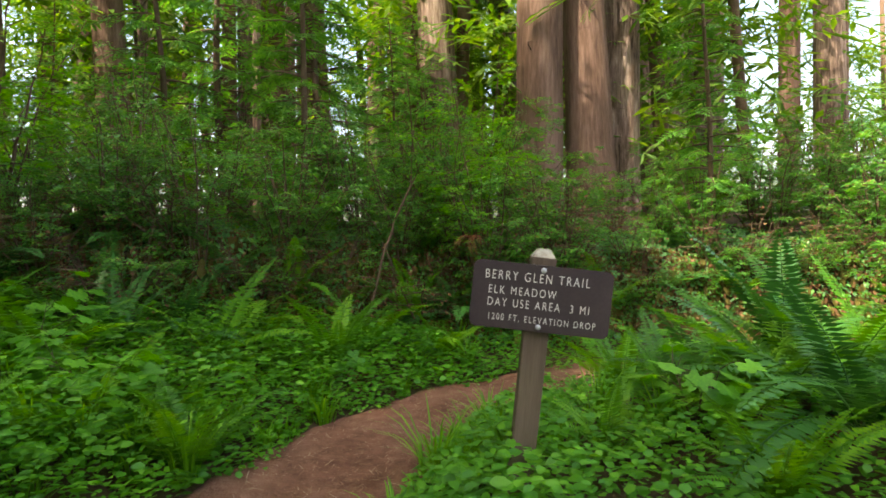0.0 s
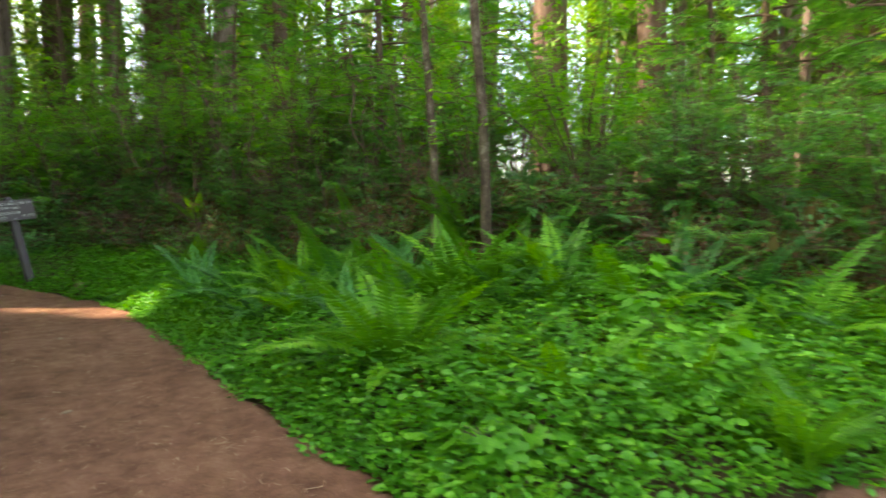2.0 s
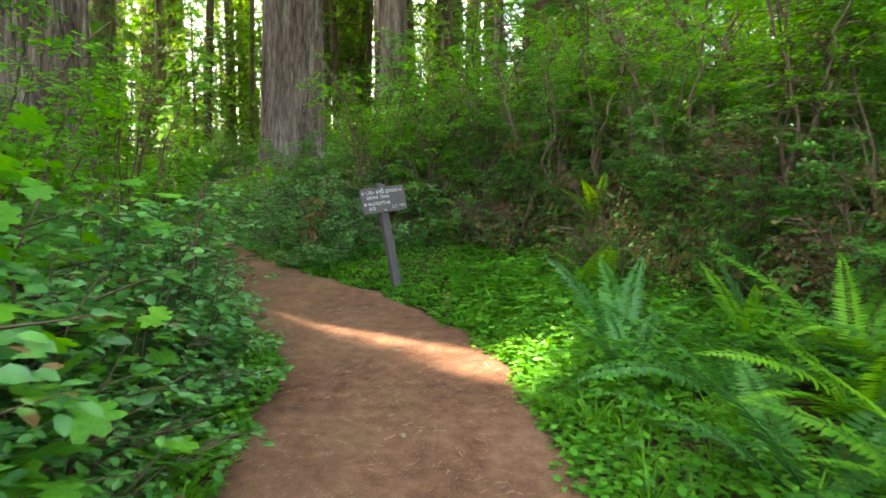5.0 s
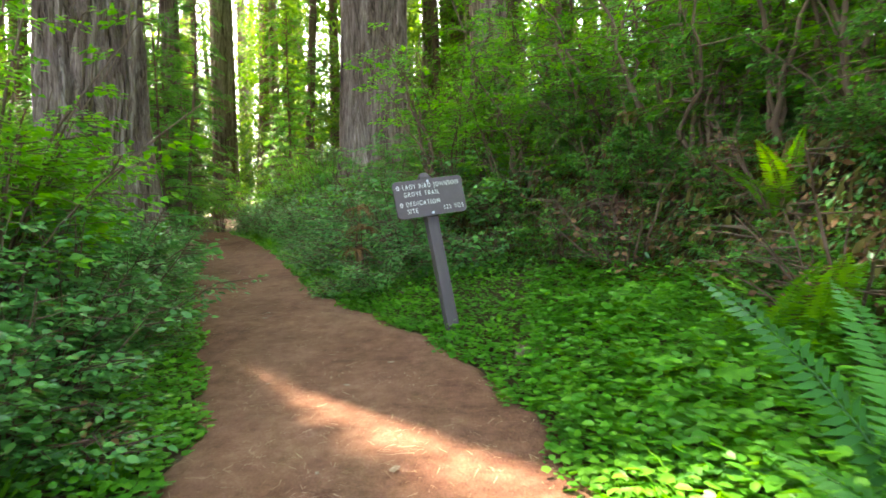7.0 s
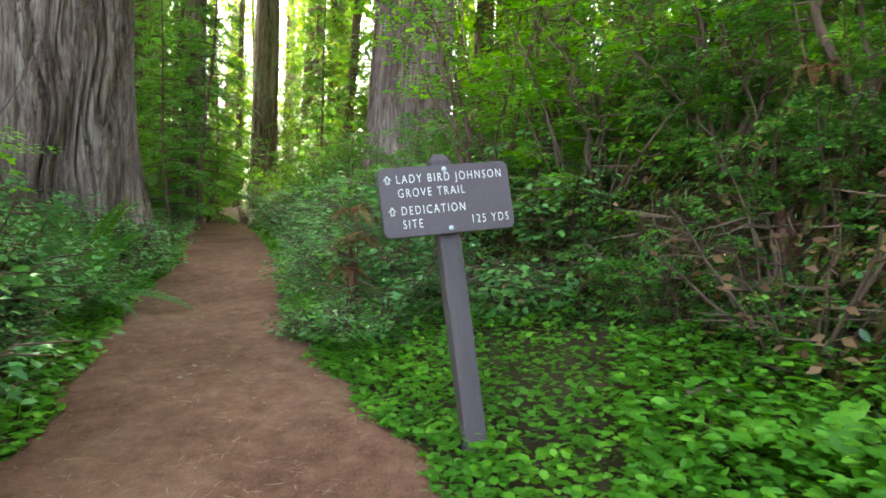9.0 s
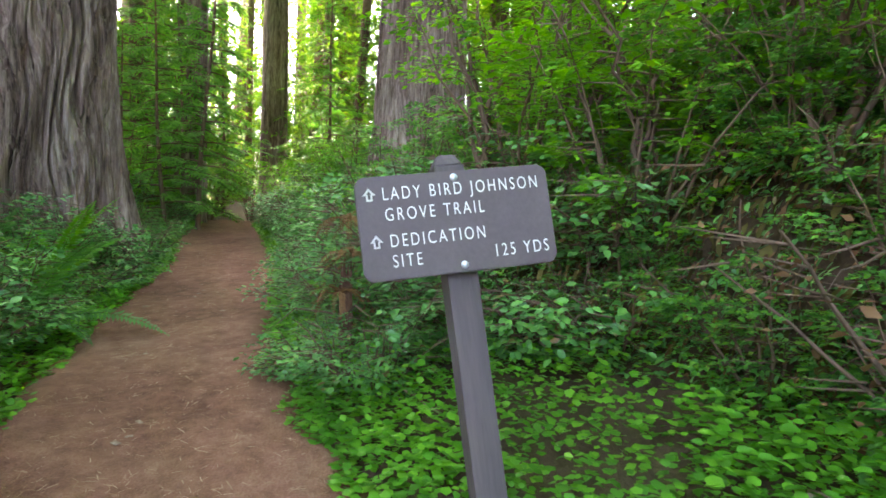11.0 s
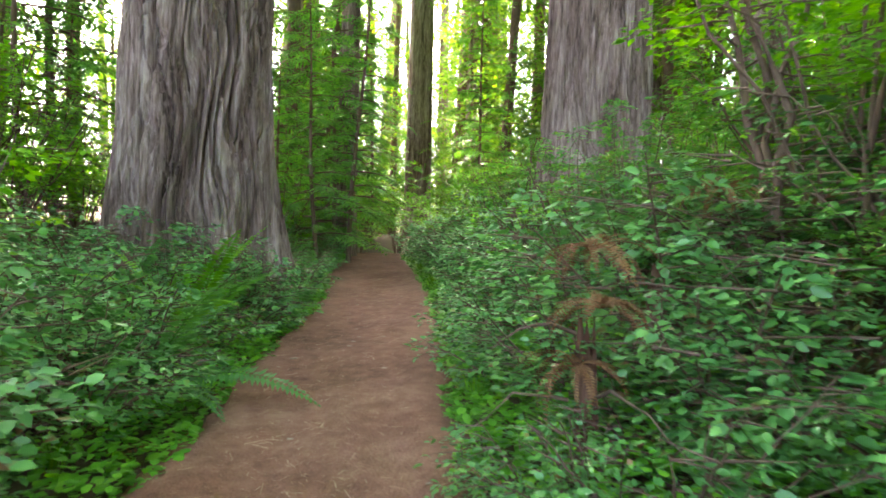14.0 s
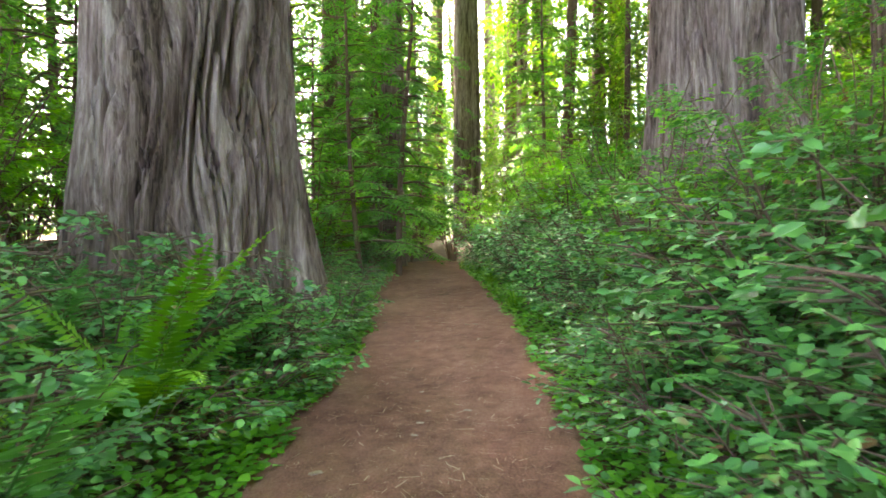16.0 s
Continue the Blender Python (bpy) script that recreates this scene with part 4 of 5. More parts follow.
place_copies(huck, [(6.0, 7.3), (5.2, 6.6), (7.0, 8.2), (4.6, 5.6), (6.4, 6.2), (5.4, 4.9)] + [(x, y, 0.78 if x > -5 else 0.72) for x, y in spots_in(105, (-30, 7), (-9, 13), lambda x, y: 0.25 < behind_wall(x, y) < 2.9 and off(x, y) > 1.0 and far_enough(x, y), 0.6)], -0.06, (0.75, 1.15))
BACK = spots_in(26, (-5, 7), (-9, -1.4), lambda x, y: off(x, y) > 1.0, 1.1)
place_copies(light, LIGHTS + BACK[14:] + [(x, y, 0.92 if x < -4.0 else 0.6) for x, y in spots_in(30, (-32, 7), (-9, 15), lambda x, y: 1.6 < behind_wall(x, y) < 6 and far_enough(x, y), 1.3)]
             + [(x, y, 1.4) for x, y in spots_in(20, (-32, -2.5), (-2, 17), lambda x, y: 5 < behind_wall(x, y) < 9.5, 1.9)]
             + spots_in(18, (-34, -6), (-18, -2), lambda x, y: not north_side(x, y)[0] and 2.6 < off(x, y) < 8 and far_enough(x, y), 1.2), -0.06, (0.8, 1.15))
LEFT_WALL = [(-4.75 - 0.3 * k, -0.98 - 0.3 * (k % 3) - max(0.0, 0.3 * k - 4.4) * 0.52, 1.12 - 0.012 * k) for k in range(30)]
place_copies(tall_salal, LEFT_WALL, -0.05, (0.85, 1.1))
place_copies(salal, [(x, y, 1.2) for x, y in BACK[:14]] + [(x, y, 0.8 + 0.28 * off(x, y)) for x, y in spots_in(120, (-26, -4.8), (-12, -0.7), lambda x, y: not north_side(x, y)[0] and 0.4 < off(x, y) < 2.7 and far_enough(x, y), 0.38)]
             + [(-14.35, -1.0, 0.8), (-14.2, -0.7, 0.8), (-14.0, -0.45, 0.7), (-15.2, -0.75, 1.0), (-16.7, -5.4, 1.3), (-17.2, -5.3, 1.2), (-16.2, -5.9, 1.4), (-15.8, -5.3, 1.2), (-16.9, -5.75, 1.3), (-18.0, -5.5, 1.1), (-18.7, -5.9, 1.0), (-15.6, -6.0, 1.4), (-16.4, -6.5, 1.5)]
             + [(x, y, 0.8 + 0.3 * min(off(x, y), 2.0)) for x, y in spots_in(95, (-26, -12.9), (-9, 1.2), lambda x, y: north_side(x, y)[0] and 0.42 < off(x, y) and (-9.0 if x < -14.7 else -0.15) < behind_wall(x, y) < 1.0 and far_enough(x, y), 0.36)], -0.05, (0.7, 1.15))


thicket = [shrub("dead_thicket", "tangle of dry brown twigs and dead leaves under the bushes", "dead thickets", 1.3, 0.8, 16, 500, 0.055, DIAMOND, FERN_DEAD_LEAF, 0.8, 0.01, 0.05)]
place_copies(thicket, spots_in(26, (-13.2, 6), (1, 9), lambda x, y: -0.1 < behind_wall(x, y) < 0.7 and off(x, y) > 0.8 and far_enough(x, y), 0.7), -0.05, (0.7, 1.1))


# ---- old crooked bushes on top of the bank ----
def crooked_bush(x, y, tall, n):
    s = add("old_huckleberry", None, None, pose(x, y, gz(x, y) - 0.1), "old huckleberry with crooked mossy brown stems and feathery tops", "shrub", "old huckleberries")
    pos, al, up = [], [], []
    for i in range(n):
        a, h = rng.uniform(0, 6.28), tall * rng.uniform(0.75, 1.1)
        t = np.linspace(0, 1, 12)
        wob = np.cumsum(rng.normal(0, 0.06, (12, 2)), 0)
        wob -= wob[0]
        p = np.stack([np.cos(a) * (0.05 + 0.7 * t * t) + wob[:, 0], np.sin(a) * (0.05 + 0.7 * t * t) + wob[:, 1], h * t], -1)
        add("stem", mesh_of("stem", *tube(p, rng.uniform(0.016, 0.03) * (1.15 - 0.8 * t), 6), STEM, True), s)
        for _ in range(14):
            u = rng.uniform(0.25, 1)
            b = np.array([np.interp(u, t, p[:, c]) for c in range(3)])
            g, ln = rng.uniform(0, 6.28), rng.uniform(0.3, 0.75)
            k = np.linspace(0, 1, 5)
            q = b + np.stack([np.cos(g) * ln * k, np.sin(g) * ln * k, 0.3 * ln * k - 0.45 * ln * k * k], -1) + rng.normal(0, 0.015, (5, 3))
            add("twig", mesh_of("twig", *tube(q, 0.007 * (1.2 - k), 4), STEM), s)
            m = 34 if u > 0.45 else 12
            w = rng.uniform(0.2, 1.05, m)
            sd = rng.choice([-1, 1], m) * rng.uniform(0.02, 0.13, m) * (1.2 - w * 0.6)
            e = np.stack([np.interp(w, k, q[:, c]) for c in range(3)], -1) + sd[:, None] * np.array([-math.sin(g), math.cos(g), 0])
            pos.append(e + rng.normal(0, 0.015, (m, 3)))
            al.append(np.stack([np.cos(g + np.sign(sd) * 0.8), np.sin(g + np.sign(sd) * 0.8), rng.normal(-0.1, 0.2, m)], -1))
            up.append(unit(np.array([0, 0, 1.0]) + rng.normal(0, 0.2, 3) + rng.normal(0, 0.15, (m, 3))))
    pos, al, up = np.concatenate(pos), np.concatenate(al), np.concatenate(up)
    add("foliage", mesh_of("foliage", *scatter(*DIAMOND, pos, al, up, 0.058 * rng.uniform(0.6, 1.3, len(pos))), HUCK_LIGHT), s)


for x, y in spots_in(21, (-16.0, -7.5), (-1, 6), lambda x, y: 0.5 < behind_wall(x, y) < 1.4 and far_enough(x, y), 0.6):
    crooked_bush(x, y, rng.uniform(2.0, 2.9), 5)


def bank_leaves(n, size, mat, name, label, lo, hi, droop):
    """Leaves that hang down the steep face of the bank."""
    x = rng.uniform(-16.5, 7.0, n)
    d = rng.uniform(lo, hi, n)
    y = np.interp(-x, -NW[:, 0], NW[:, 1]) + d
    k = (off_trail(x, y) > 0.35) & (np.sin(x * 2.9) + np.sin(x * 7.3 + 6 * d) + rng.normal(0, 0.6, n) > -2.2)
    x, y = x[k], y[k]
    m = len(x)
    pos = np.stack([x, y - rng.uniform(0, 0.22, m), height(x, y) + rng.uniform(0.0, 0.16, m)], -1)
    al = np.stack([rng.normal(0.1, 0.6, m), rng.normal(-0.7, 0.4, m), rng.normal(-droop, 0.35, m)], -1)
    add(name, mesh_of(name, *scatter(*OVAL, pos, al, unit(np.stack([rng.normal(0, 0.3, m), np.full(m, -0.7), np.full(m, 0.8)], -1)), size * rng.uniform(0.5, 1.35, m)), mat), None, None, label, "plants", "", "stuff")


bank_leaves(60000, 0.056, SALAL, "bank_salal", "leathery dark leaves hanging over the steep bank", -0.15, 2.0, 0.5)
bank_leaves(12000, 0.06, FERN_DEAD_LEAF, "bank_litter", "brown dead leaves and moss clinging to the bank", -0.1, 0.9, 1.0)


bank_leaves(12000, 0.11, MOSS, "bank_moss", "olive-brown moss strands draping the bank", 0.0, 1.0, 1.9)


# ---- ferns ----
def frond_mesh(name, mat, th0, th1, pairs=34, wide=0.125, sway=0.1):
    """A sword-fern frond one metre long: a bent stalk with two rows of leaflets."""
    n = 24
    th = np.radians(np.linspace(th0, th1, n))
    y = np.r_[0, np.cumsum(np.sin(th))[:-1]] / n
    z = np.r_[0, np.cumsum(np.cos(th))[:-1]] / n
    s = np.linspace(0, 1, n)
    x = sway * s * s
    p = np.stack([x, y, z], -1)
    chunks = [tube(p[::4], 0.006 * (1.1 - s[::4]), 3)]
    u = np.linspace(0.1, 0.995, pairs)
    b = np.stack([np.interp(u, s, p[:, c]) for c in range(3)], -1)
    tn = unit(np.stack([np.interp(u, s, np.gradient(p[:, c])) for c in range(3)], -1))
    ln = wide * np.minimum(1, (u - 0.02) / 0.25) ** 0.6 * (1 - u ** 3.2) + 0.008
    blade = np.array([[0, 0, 0], [0.5, 0.3, 0], [-0.5, 0.42, 0], [0, 1, -0.03]], float)
    for sd in (-1, 1):
        side = np.cross(tn, [sd * 1.0, 0, 0])
        nor = unit(np.cross([1.0, 0, 0], tn))
        d = unit(np.array([[sd * 1.0, 0, 0]]) + 0.28 * tn - 0.18 * nor * rng.uniform(-0.3, 1.4, (pairs, 1)))
        sv = unit(np.cross(d, nor))
        w = 0.027
        v = b[:, None] + blade[None, :, 0:1] * w * sv[:, None] + blade[None, :, 1:2] * (ln[:, None] * d)[:, None] + blade[None, :, 2:3] * (ln[:, None] * nor)[:, None]
        f = np.array([[0, 1, 3], [0, 3, 2]])[None] + (np.arange(pairs) * 4)[:, None, None]
        chunks.append((v.reshape(-1, 3), f.reshape(-1, 3)))
    return mesh_of(name, *join(chunks), mat)


FRONDS = {"bright": [frond_mesh("frond", FERN, 8, 55), frond_mesh("frond", FERN, 14, 80, sway=-0.08), frond_mesh("frond", FERN, 28, 105, sway=0.05)],
          "dark": [frond_mesh("frond", FERN_DARK, 25, 100), frond_mesh("frond", FERN_DARK, 35, 120, sway=-0.1), frond_mesh("frond", FERN_DARK, 8, 60)],
          "dead": [frond_mesh("frond", FERN_DEAD, 40, 160, 22, 0.09), frond_mesh("frond", FERN_DEAD, 55, 170, 20, 0.08, -0.2)]}
FERN_LABEL = {"bright": "bright green sword fern with upright arching fronds", "dark": "bluish-green sword fern with drooping fronds", "dead": "dead brown drooping fern"}


def fern(x, y, size, count, kind, dead=2, lift=-0.03):
    t = add("sword_fern", None, None, pose(x, y, gz(x, y) + lift, 0, 0, rng.uniform(0, 360)), FERN_LABEL[kind], "fern", "sword ferns")
    for i in range(count + (dead if kind != "dead" else 0)):
        k = "dead" if i >= count and kind != "dead" else kind
        me = FRONDS[k][int(rng.integers(len(FRONDS[k])))]
        sc = 1.18 * size * rng.uniform(0.7, 1.12) * (0.75 if k == "dead" else 1)
        add("frond", me, t, pose(0, 0, 0, rng.uniform(-30, 6), rng.uniform(-12, 12), 360 * i / count + rng.uniform(-20, 20)) @ Matrix.Scale(sc, 4),
            "dry brown frond" if k == "dead" and kind != "dead" else "")
    return t


for x, y, size, count, kind in FERNS:
    fern(x, y, size, count, kind)
for i, (x, y) in enumerate(spots_in(44, (-9.5, 4.5), (1.8, 8), lambda x, y: north_side(x, y)[0] and off(x, y) > 0.7 and -1.9 < behind_wall(x, y) < 0.4, 0.62)):
    fern(x, y, rng.uniform(0.75, 1.1), 9, "dark" if i % 2 else "bright", 3)
for x, y in spots_in(22, (-9, 4.5), (2.5, 8), lambda x, y: north_side(x, y)[0] and off(x, y) > 0.9 and -1.1 < behind_wall(x, y) < 0.9, 0.6) + [(-14.15, -3.0), (-16.0, -1.9), (-14.6, -4.3), (-15.2, -4.9), (3.4, 5.2), (4.0, 5.8), (3.2, 6.0)]:
    fern(x, y, rng.uniform(0.6, 0.9), 8, "dead", 0)
for i, (x, y) in enumerate(spots_in(12, (-4.5, 6), (-7, -1.2), lambda x, y: off(x, y) > 0.6, 0.9)):
    fern(x, y, rng.uniform(0.7, 1.0), 8, "dark" if i % 2 else "bright", 1)
for i, (x, y) in enumerate(spots_in(9, (-30, -20), (-13, -4), lambda x, y: 0.6 < off(x, y) < 2.0, 0.9)):
    fern(x, y, rng.uniform(0.7, 1.0), 10, "bright", 1)


# ---- broad-leaved thimbleberry ----
MAPLE_MESH = mesh_of("leaf", *MAPLE, BERRY, True)


def thimbleberry(x, y, tall, wide, leaves, size=(0.11, 0.19)):
    s = add("thimbleberry_bush", None, None, pose(x, y, gz(x, y) - 0.04), "thimbleberry bush with broad bright green lobed leaves", "shrub", "thimbleberry bushes")
    wood = []
    per = 7
    for i in range(max(1, leaves // per)):
        a, o, h = rng.uniform(0, 6.28), wide * math.sqrt(rng.uniform(0, 1)), tall * rng.uniform(0.35, 1.0)
        h *= 1 - 0.5 * (o / wide) ** 2
        t = np.linspace(0, 1, 6)
        p = np.stack([np.cos(a) * o * t ** 1.3, np.sin(a) * o * t ** 1.3, h * t], -1)
        wood.append(tube(p, 0.006 * (1.3 - t), 4))
        for k in range(per):
            u = rng.uniform(0.45, 1.0)
            b = np.array([np.interp(u, t, p[:, c]) for c in range(3)])
            ang = a + rng.normal(0, 1.2)
            pl = rng.uniform(0.06, 0.16)
            e = b + np.array([math.cos(ang) * pl, math.sin(ang) * pl, pl * 0.5])
            wood.append(tube(np.array([b, (b + e) / 2 + [0, 0, 0.01], e]), [0.003, 0.0025, 0.002], 3))
            q = pose(*e, rng.normal(-14, 14), rng.normal(0, 16), math.degrees(ang) - 90) @ Matrix.Scale(rng.uniform(*size), 4)
            add("leaf", MAPLE_MESH, s, q)
    add("stem", mesh_of("stem", *join(wood), STEM), s)
    if tall > 2.4:
        petal = scatter(*ROUND, np.zeros((5, 3)), np.stack([np.cos(np.arange(5) * 1.257), np.sin(np.arange(5) * 1.257), np.full(5, 0.25)], -1), ups(5, 0.05), 0.028)
        add("flower", mesh_of("flower", *petal, PETAL), s, Matrix.Translation(e), "white five-petalled flower")
    return s


for x, y, tall, wide, leaves in BERRIES:
    thimbleberry(x, y, tall, wide, leaves)


# ---- slim alders by the trail ----
def alder(x, y, tall, r, lx, ly):
    t = add("alder_tree", None, None, pose(x, y, gz(x, y) - 0.1), "slim young alder with pale mottled bark", "tree", "alders")
    z = np.linspace(0, tall, 14)
    p = np.stack([lx * z + 0.04 * np.sin(z * 1.1), ly * z + 0.05 * np.sin(z * 0.8 + 1), z], -1)
    add("trunk", mesh_of("trunk", *tube(p, r * (1.1 - 0.6 * z / tall), 10), ALDER, True), t)
    pos, al = [], []
    for _ in range(26):
        h = rng.uniform(1.6, tall)
        b = np.array([np.interp(h, z, p[:, c]) for c in range(3)])
        a, ln = rng.uniform(0, 6.28), rng.uniform(0.4, 1.3)
        tt = np.linspace(0, 1, 5)
        bp = b + np.stack([np.cos(a) * ln * tt, np.sin(a) * ln * tt, 0.4 * ln * tt - 0.3 * ln * tt * tt], -1)
        add("limb", mesh_of("limb", *tube(bp, 0.01 * (1.2 - tt), 4), STEM), t)
        u = rng.uniform(0.25, 1, 26)
        pos.append(np.stack([np.interp(u, tt, bp[:, c]) for c in range(3)], -1) + rng.normal(0, 0.08, (26, 3)))
        al.append(rand_dirs(26, -0.4, 0.3))
    pos, al = np.concatenate(pos), np.concatenate(al)
    add("crown", mesh_of("crown", *scatter(*OVAL, pos, al, ups(len(pos), 0.4), rng.uniform(0.06, 0.11, len(pos))), HUCK_LIGHT), t, None, "thin light green leaves")


for row in ALDERS:
    alder(*row)


# ---- low cover, grass and litter ----
def cover(n, lo, hi, ok, size, tall, template, mat, name, label):
    x, y = rng.uniform(lo[0], hi[0], n), rng.uniform(lo[1], hi[1], n)
    d = off_trail(x, y)
    nb = north_side(x, y)
    k = ok(x, y, d, nb)
    x, y, d = x[k], y[k], d[k]
    n = len(x)
    z = height(x, y) + tall * rng.uniform(0.15, 1, n) * np.clip(0.3 + d * 1.4, 0.3, 1)
    pos = np.stack([x, y, z], -1)
    add(name, mesh_of(name, *scatter(*template, pos, rand_dirs(n, -0.1, 0.25), ups(n, 0.35), size * rng.uniform(0.6, 1.35, n)), mat), None, None, label, "plants", "", "stuff")


cover(125000, (-15.5, -1.5), (4, 7.2), lambda x, y, d, nb: (d > -0.06 + 0.1 * np.sin(x * 5 + y * 3)) & nb & (wall_d(x, y) < 0.8), 0.042, 0.26, ROUND, COVER, "groundcover_north", "low carpet of round green leaves beside the trail")
def edge_cover(n, size, name, label):
    """Leaves crowding both edges of the main trail."""
    i = rng.integers(2, len(TRAIL_P) - 30, n)
    d = unit(np.gradient(TRAIL_P[:, :2], axis=0))[i]
    side = rng.choice([-1, 1], n)
    o = TRAIL_P[i, 2] + rng.gamma(1.4, 0.3, n) - 0.08
    jit = rng.uniform(-0.16, 0.16, n)
    x, y = TRAIL_P[i, 0] - d[:, 1] * o * side + d[:, 0] * jit, TRAIL_P[i, 1] + d[:, 0] * o * side + d[:, 1] * jit
    dd = off_trail(x, y)
    k = (dd > -0.08 + 0.1 * np.sin(x * 4 + y * 5)) & (x < 5.0)
    x, y, dd = x[k], y[k], dd[k]
    m = len(x)
    z = height(x, y) + rng.uniform(0.02, 0.24, m) * np.clip(0.25 + dd * 1.3, 0.25, 1)
    add(name, mesh_of(name, *scatter(*ROUND, np.stack([x, y, z], -1), rand_dirs(m, -0.1, 0.3), ups(m, 0.35), size * rng.uniform(0.6, 1.4, m)), COVER), None, None, label, "plants", "", "stuff")


edge_cover(62000, 0.047, "groundcover_edges", "low leafy carpet crowding both trail edges")
cover(9000, (-0.6, 1.6), (4.5, 7), lambda x, y, d, nb: d > 0.0, 0.05, 0.28, OVAL, COVER, "groundcover_side", "mixed low leaves round the sign post")


cover(15000, (-13.2, 1.2), (-8, 3.3), lambda x, y, d, nb: (d > 0.05) & nb & (wall_d(x, y) < 0.3), 0.062, 0.36, OVAL, COVER, "groundcover_bend", "mixed knee-low leaves below the bank")
cover(30000, (-5.5, 1.3), (0.6, 6.2), lambda x, y, d, nb: (d > 0.0) & nb & (wall_d(x, y) < 0.2), 0.066, 0.42, OVAL, COVER, "groundcover_island", "thick mixed low leaves between the two trails")


def grass_tuft_mesh(n, tall, spread):
    chunks = []
    for _ in range(n):
        a, o = rng.uniform(0, 6.28), spread * math.sqrt(rng.uniform(0, 1))
        h, w = tall * rng.uniform(0.5, 1.1), rng.uniform(0.004, 0.009)
        t = np.array([0, 0.4, 0.75, 1.0])
        bend = rng.uniform(0.2, 0.8) * h
        c = np.stack([np.cos(a) * (o + bend * t ** 2), np.sin(a) * (o + bend * t ** 2), h * (t - 0.25 * t ** 3)], -1)
        sd = np.array([-math.sin(a), math.cos(a), 0]) * w
        v = np.concatenate([c[:3] + sd * np.array([1, 0.9, 0.6])[:, None], c[:3] - sd * np.array([1, 0.9, 0.6])[:, None], c[3:]])
        chunks.append((v, np.array([[0, 1, 4], [0, 4, 3], [1, 2, 5], [1, 5, 4], [2, 6, 5]], np.int32)))
    return mesh_of("grass_tuft", *join(chunks), GRASS)


TUFTS = [grass_tuft_mesh(46, 0.34, 0.09), grass_tuft_mesh(34, 0.24, 0.1), grass_tuft_mesh(40, 0.5, 0.07)]
for i, (x, y) in enumerate(TUFT_SPOTS + spots_in(34, (-5, 0.3), (1.6, 5.5), lambda x, y: 0.03 < off(x, y) < 1.5, 0.25) + spots_in(40, (-10.5, -6.5), (1.5, 2.7), lambda x, y: 0.02 < off(x, y) < 0.9, 0.14)
                           + spots_in(36, (-14, 3), (1.2, 6.5), lambda x, y: north_side(x, y)[0] and 0.05 < off(x, y) < 1.2, 0.4)
                           + spots_in(24, (-27, -6), (-12, 0), lambda x, y: 0.05 < off(x, y) < 0.5, 0.5)):
    add("grass_tuft", TUFTS[2 if i < len(TUFT_SPOTS) else i % 2], None, pose(x, y, gz(x, y) - 0.02, 0, 0, rng.uniform(0, 360)) @ Matrix.Scale(rng.uniform(0.7, 1.2), 4),
        "tuft of long green grass", "grass", "grass tufts")


def litter(n):
    i = rng.integers(0, len(BOTH), n)
    a, o = rng.uniform(0, 6.28, n), np.sqrt(rng.uniform(0, 1, n)) * BOTH[i, 2] * 1.1
    x, y = BOTH[i, 0] + np.cos(a) * o, BOTH[i, 1] + np.sin(a) * o
    z = np.interp(x, GX, GZ) + 0.026 + rng.uniform(0, 0.012, n)
    needle = (np.array([[-0.03, 0, 0], [0.03, 0, 0], [0.02, 1, 0.03], [-0.02, 1, 0.03]], float), np.array([[0, 1, 2], [0, 2, 3]], np.int32))
    b = rng.uniform(0, 6.28, n)
    d = np.stack([np.cos(b), np.sin(b), np.zeros(n)], -1)
    add("needle_litter", mesh_of("needle_litter", *scatter(*needle, np.stack([x, y, z], -1), d, ups(n, 0.1), rng.gamma(2.5, 0.012, n) + 0.008), LITTER), None, None,
        "scattered dry needles and twigs on the dirt", "litter", "", "stuff")


litter(34000)


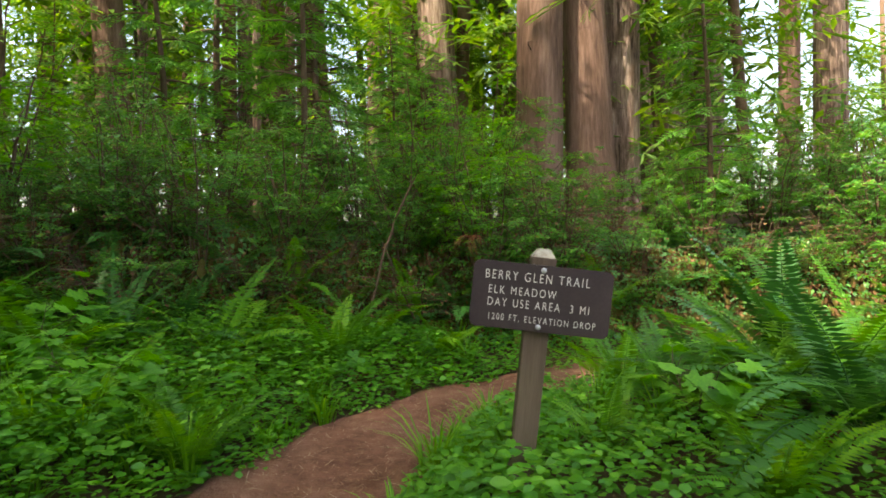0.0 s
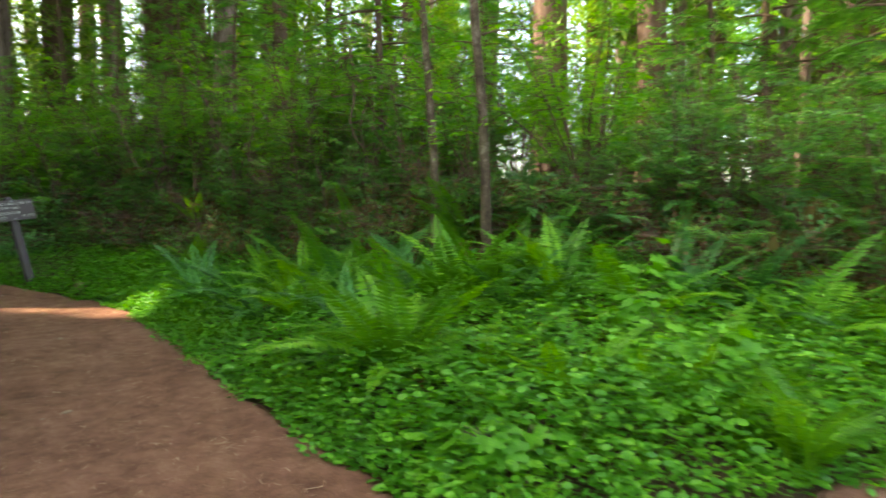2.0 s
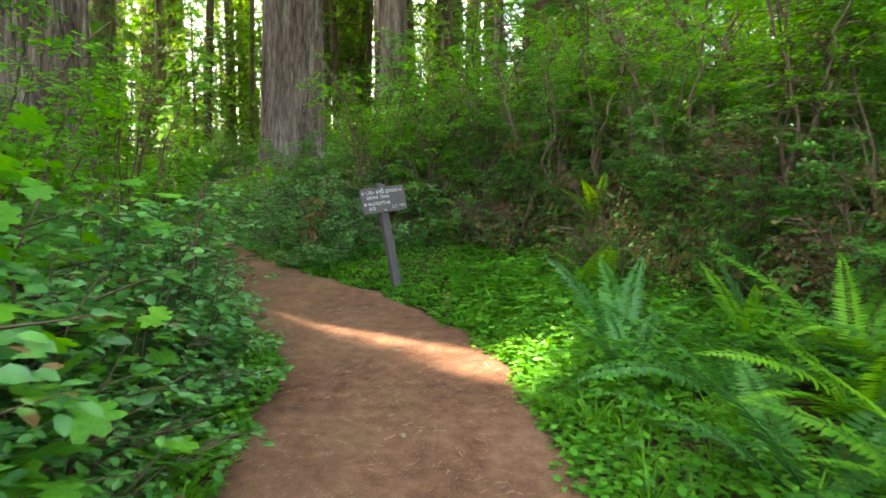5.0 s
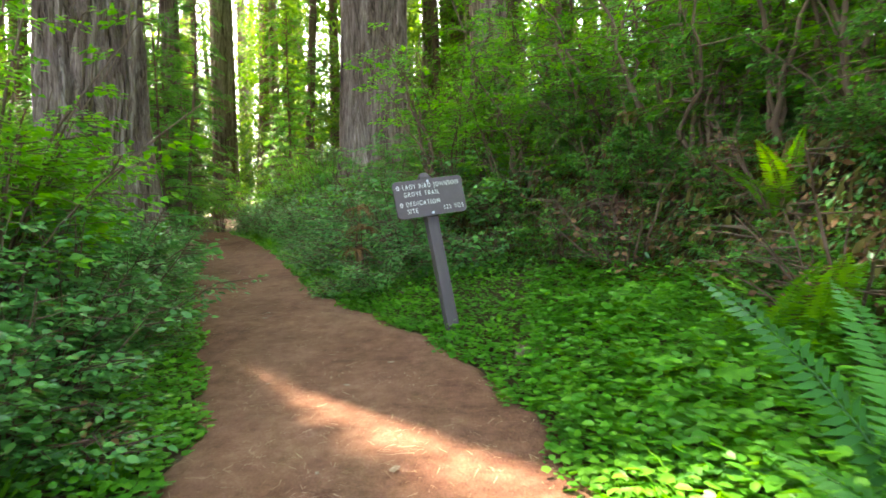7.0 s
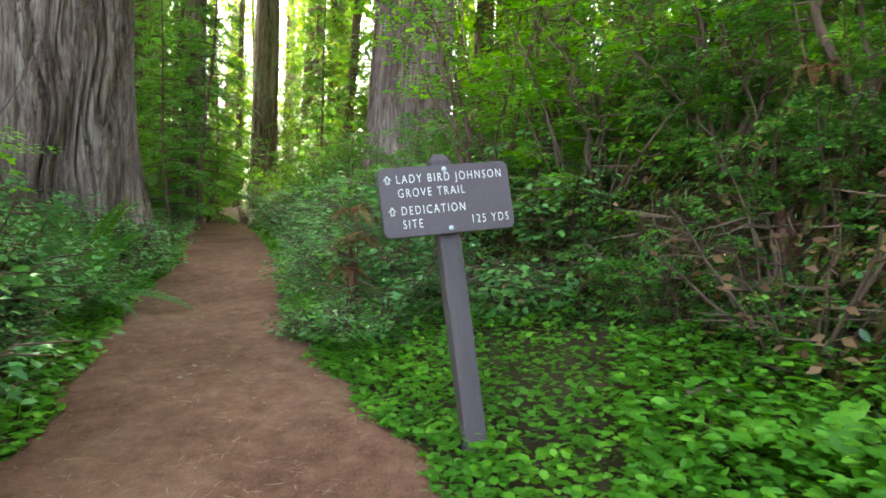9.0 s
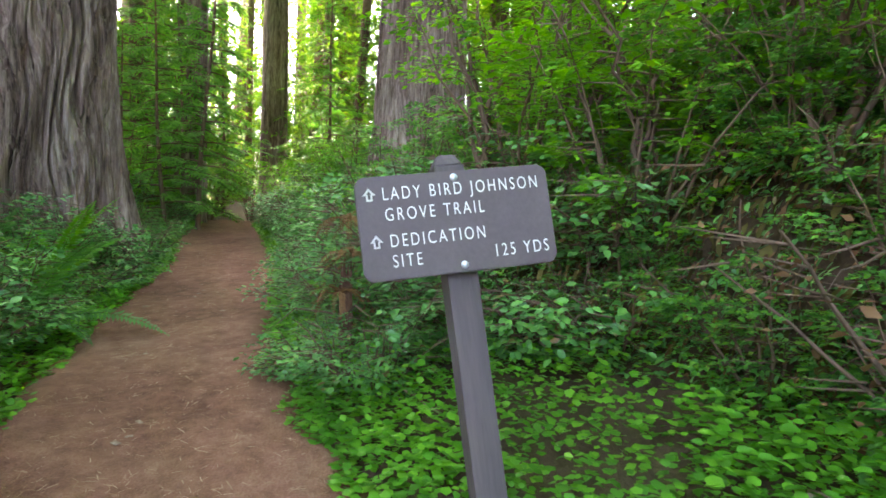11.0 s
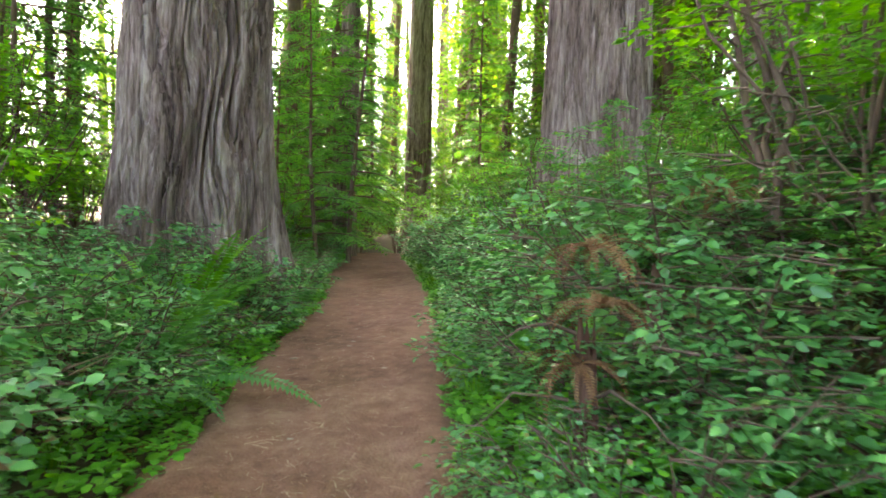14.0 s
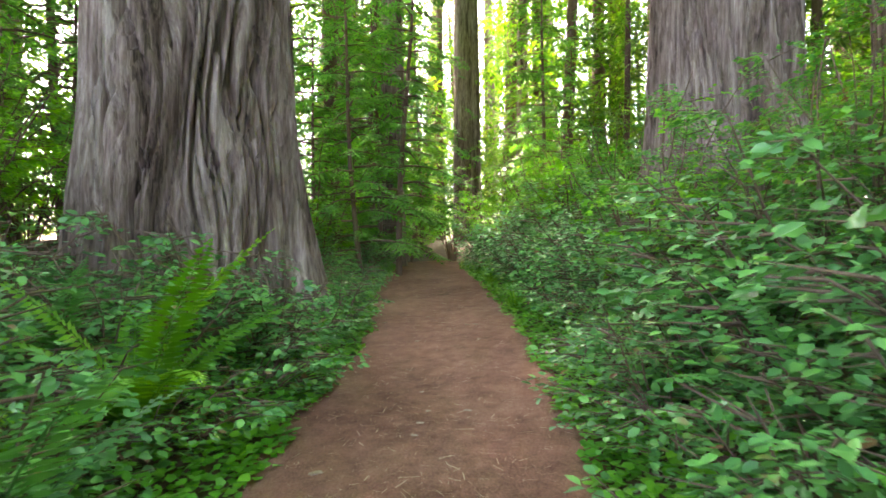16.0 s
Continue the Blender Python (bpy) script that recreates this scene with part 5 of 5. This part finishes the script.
# ---- stump, hanging dead ferns, chips ----
def broken_stump(x, y, tall, r, label, roots=10):
    t = add("broken_stump", None, None, pose(x, y, gz(x, y) - 0.1, 3, -4, 0), label, "stump")
    seg, rows, v = 40, 26, []
    for j in range(rows + 1):
        for i in range(seg):
            a = 2 * math.pi * i / seg
            c, s = math.cos(a), math.sin(a)
            top = tall * (0.72 + 0.28 * noise.noise((c * 2.5, s * 2.5, 5.0)) + 0.16 * noise.noise((c * 9, s * 9, 2.0)))
            z = top * j / rows
            rr = r * (1.25 - 0.45 * j / rows) * (1 + 0.3 * noise.noise((c * 3, s * 3, z * 0.5)) + 0.12 * noise.noise((c * 12, s * 12, z)))
            v.append((rr * c, rr * s, z))
    f = [(j * seg + i, j * seg + (i + 1) % seg, (j + 1) * seg + (i + 1) % seg, (j + 1) * seg + i) for j in range(rows) for i in range(seg)]
    add("trunk", mesh_of("trunk", v, f, ROTTEN), t)
    for _ in range(roots):
        a, z, ln = rng.uniform(0, 6.28), tall * rng.uniform(0.45, 0.8), rng.uniform(0.3, 0.8)
        k = np.linspace(0, 1, 6)
        q = np.stack([np.cos(a) * (0.1 + ln * k), np.sin(a) * (0.1 + ln * k), z + 0.3 * ln * k - 0.5 * ln * k * k], -1) + rng.normal(0, 0.02, (6, 3))
        add("dead_root", mesh_of("dead_root", *tube(q, 0.009 * (1.15 - k), 5), STEM, True), t, None, "thin dry root")
    return t


broken_stump(-15.6, -0.6, 0.9, 0.12, "broken stump with thin dry roots rising from the shrubs")
broken_stump(-14.55, -0.85, 0.95, 0.05, "crumbling red-brown stump topped with dead hanging ferns", 3)
broken_stump(-13.35, 2.2, 0.55, 0.07, "rotten snag with peeling brown bark among the bushes")
for x, y, lift in HANGING:
    fern(x, y, 0.42, 24, "dead", 0, lift)


def chip_piece(x, y, s):
    bm = bmesh.new()
    bmesh.ops.create_cube(bm, size=1, matrix=Matrix.Diagonal((s, s * 0.55, s * 0.12, 1)))
    bmesh.ops.bevel(bm, geom=bm.edges[:], offset=s * 0.04, segments=1, affect="EDGES")
    for w in bm.verts:
        w.co.x += 0.15 * s * noise.noise((w.co.x * 40 + x * 7, w.co.y * 40, 1.0))
        w.co.z += 0.1 * s * noise.noise((w.co.x * 30, w.co.y * 30 + y * 5, 2.0))
    ob = part("wood_chip", bm, DEADWOOD, None)
    ob.matrix_basis = pose(x, y, float(np.interp(x, GX, GZ)) + 0.03, rng.uniform(-6, 6), rng.uniform(-6, 6), rng.uniform(0, 360))
    tagged(ob, "pale chip of bark lying on the dirt trail", "wood chip", "wood chips")


for x, y in CHIPS + [tuple(BOTH[i, :2] + rng.normal(0, 0.4, 2)) for i in rng.integers(20, 110, 26)]:
    chip_piece(x, y, rng.uniform(0.03, 0.065))


# ---- fallen wood ----
def stick(points, r, name="fallen_branch", label="grey dead branch lying among the leaves", mat=DEADWOOD):
    p = np.array(points, float)
    t = np.linspace(0, 1, 14)
    s = np.linspace(0, 1, len(p))
    q = np.stack([np.interp(t, s, p[:, c]) for c in range(3)], -1) + rng.normal(0, r * 0.5, (14, 3))
    return add(name, mesh_of(name, *tube(q, r * (1.15 - 0.6 * t) * rng.uniform(0.8, 1.2, 14), 7), mat, True), None, None, label, "branch")


for pts, r, lab in STICKS:
    stick(pts, r, "fallen_branch", lab, STEM if "stem" in lab else DEADWOOD)
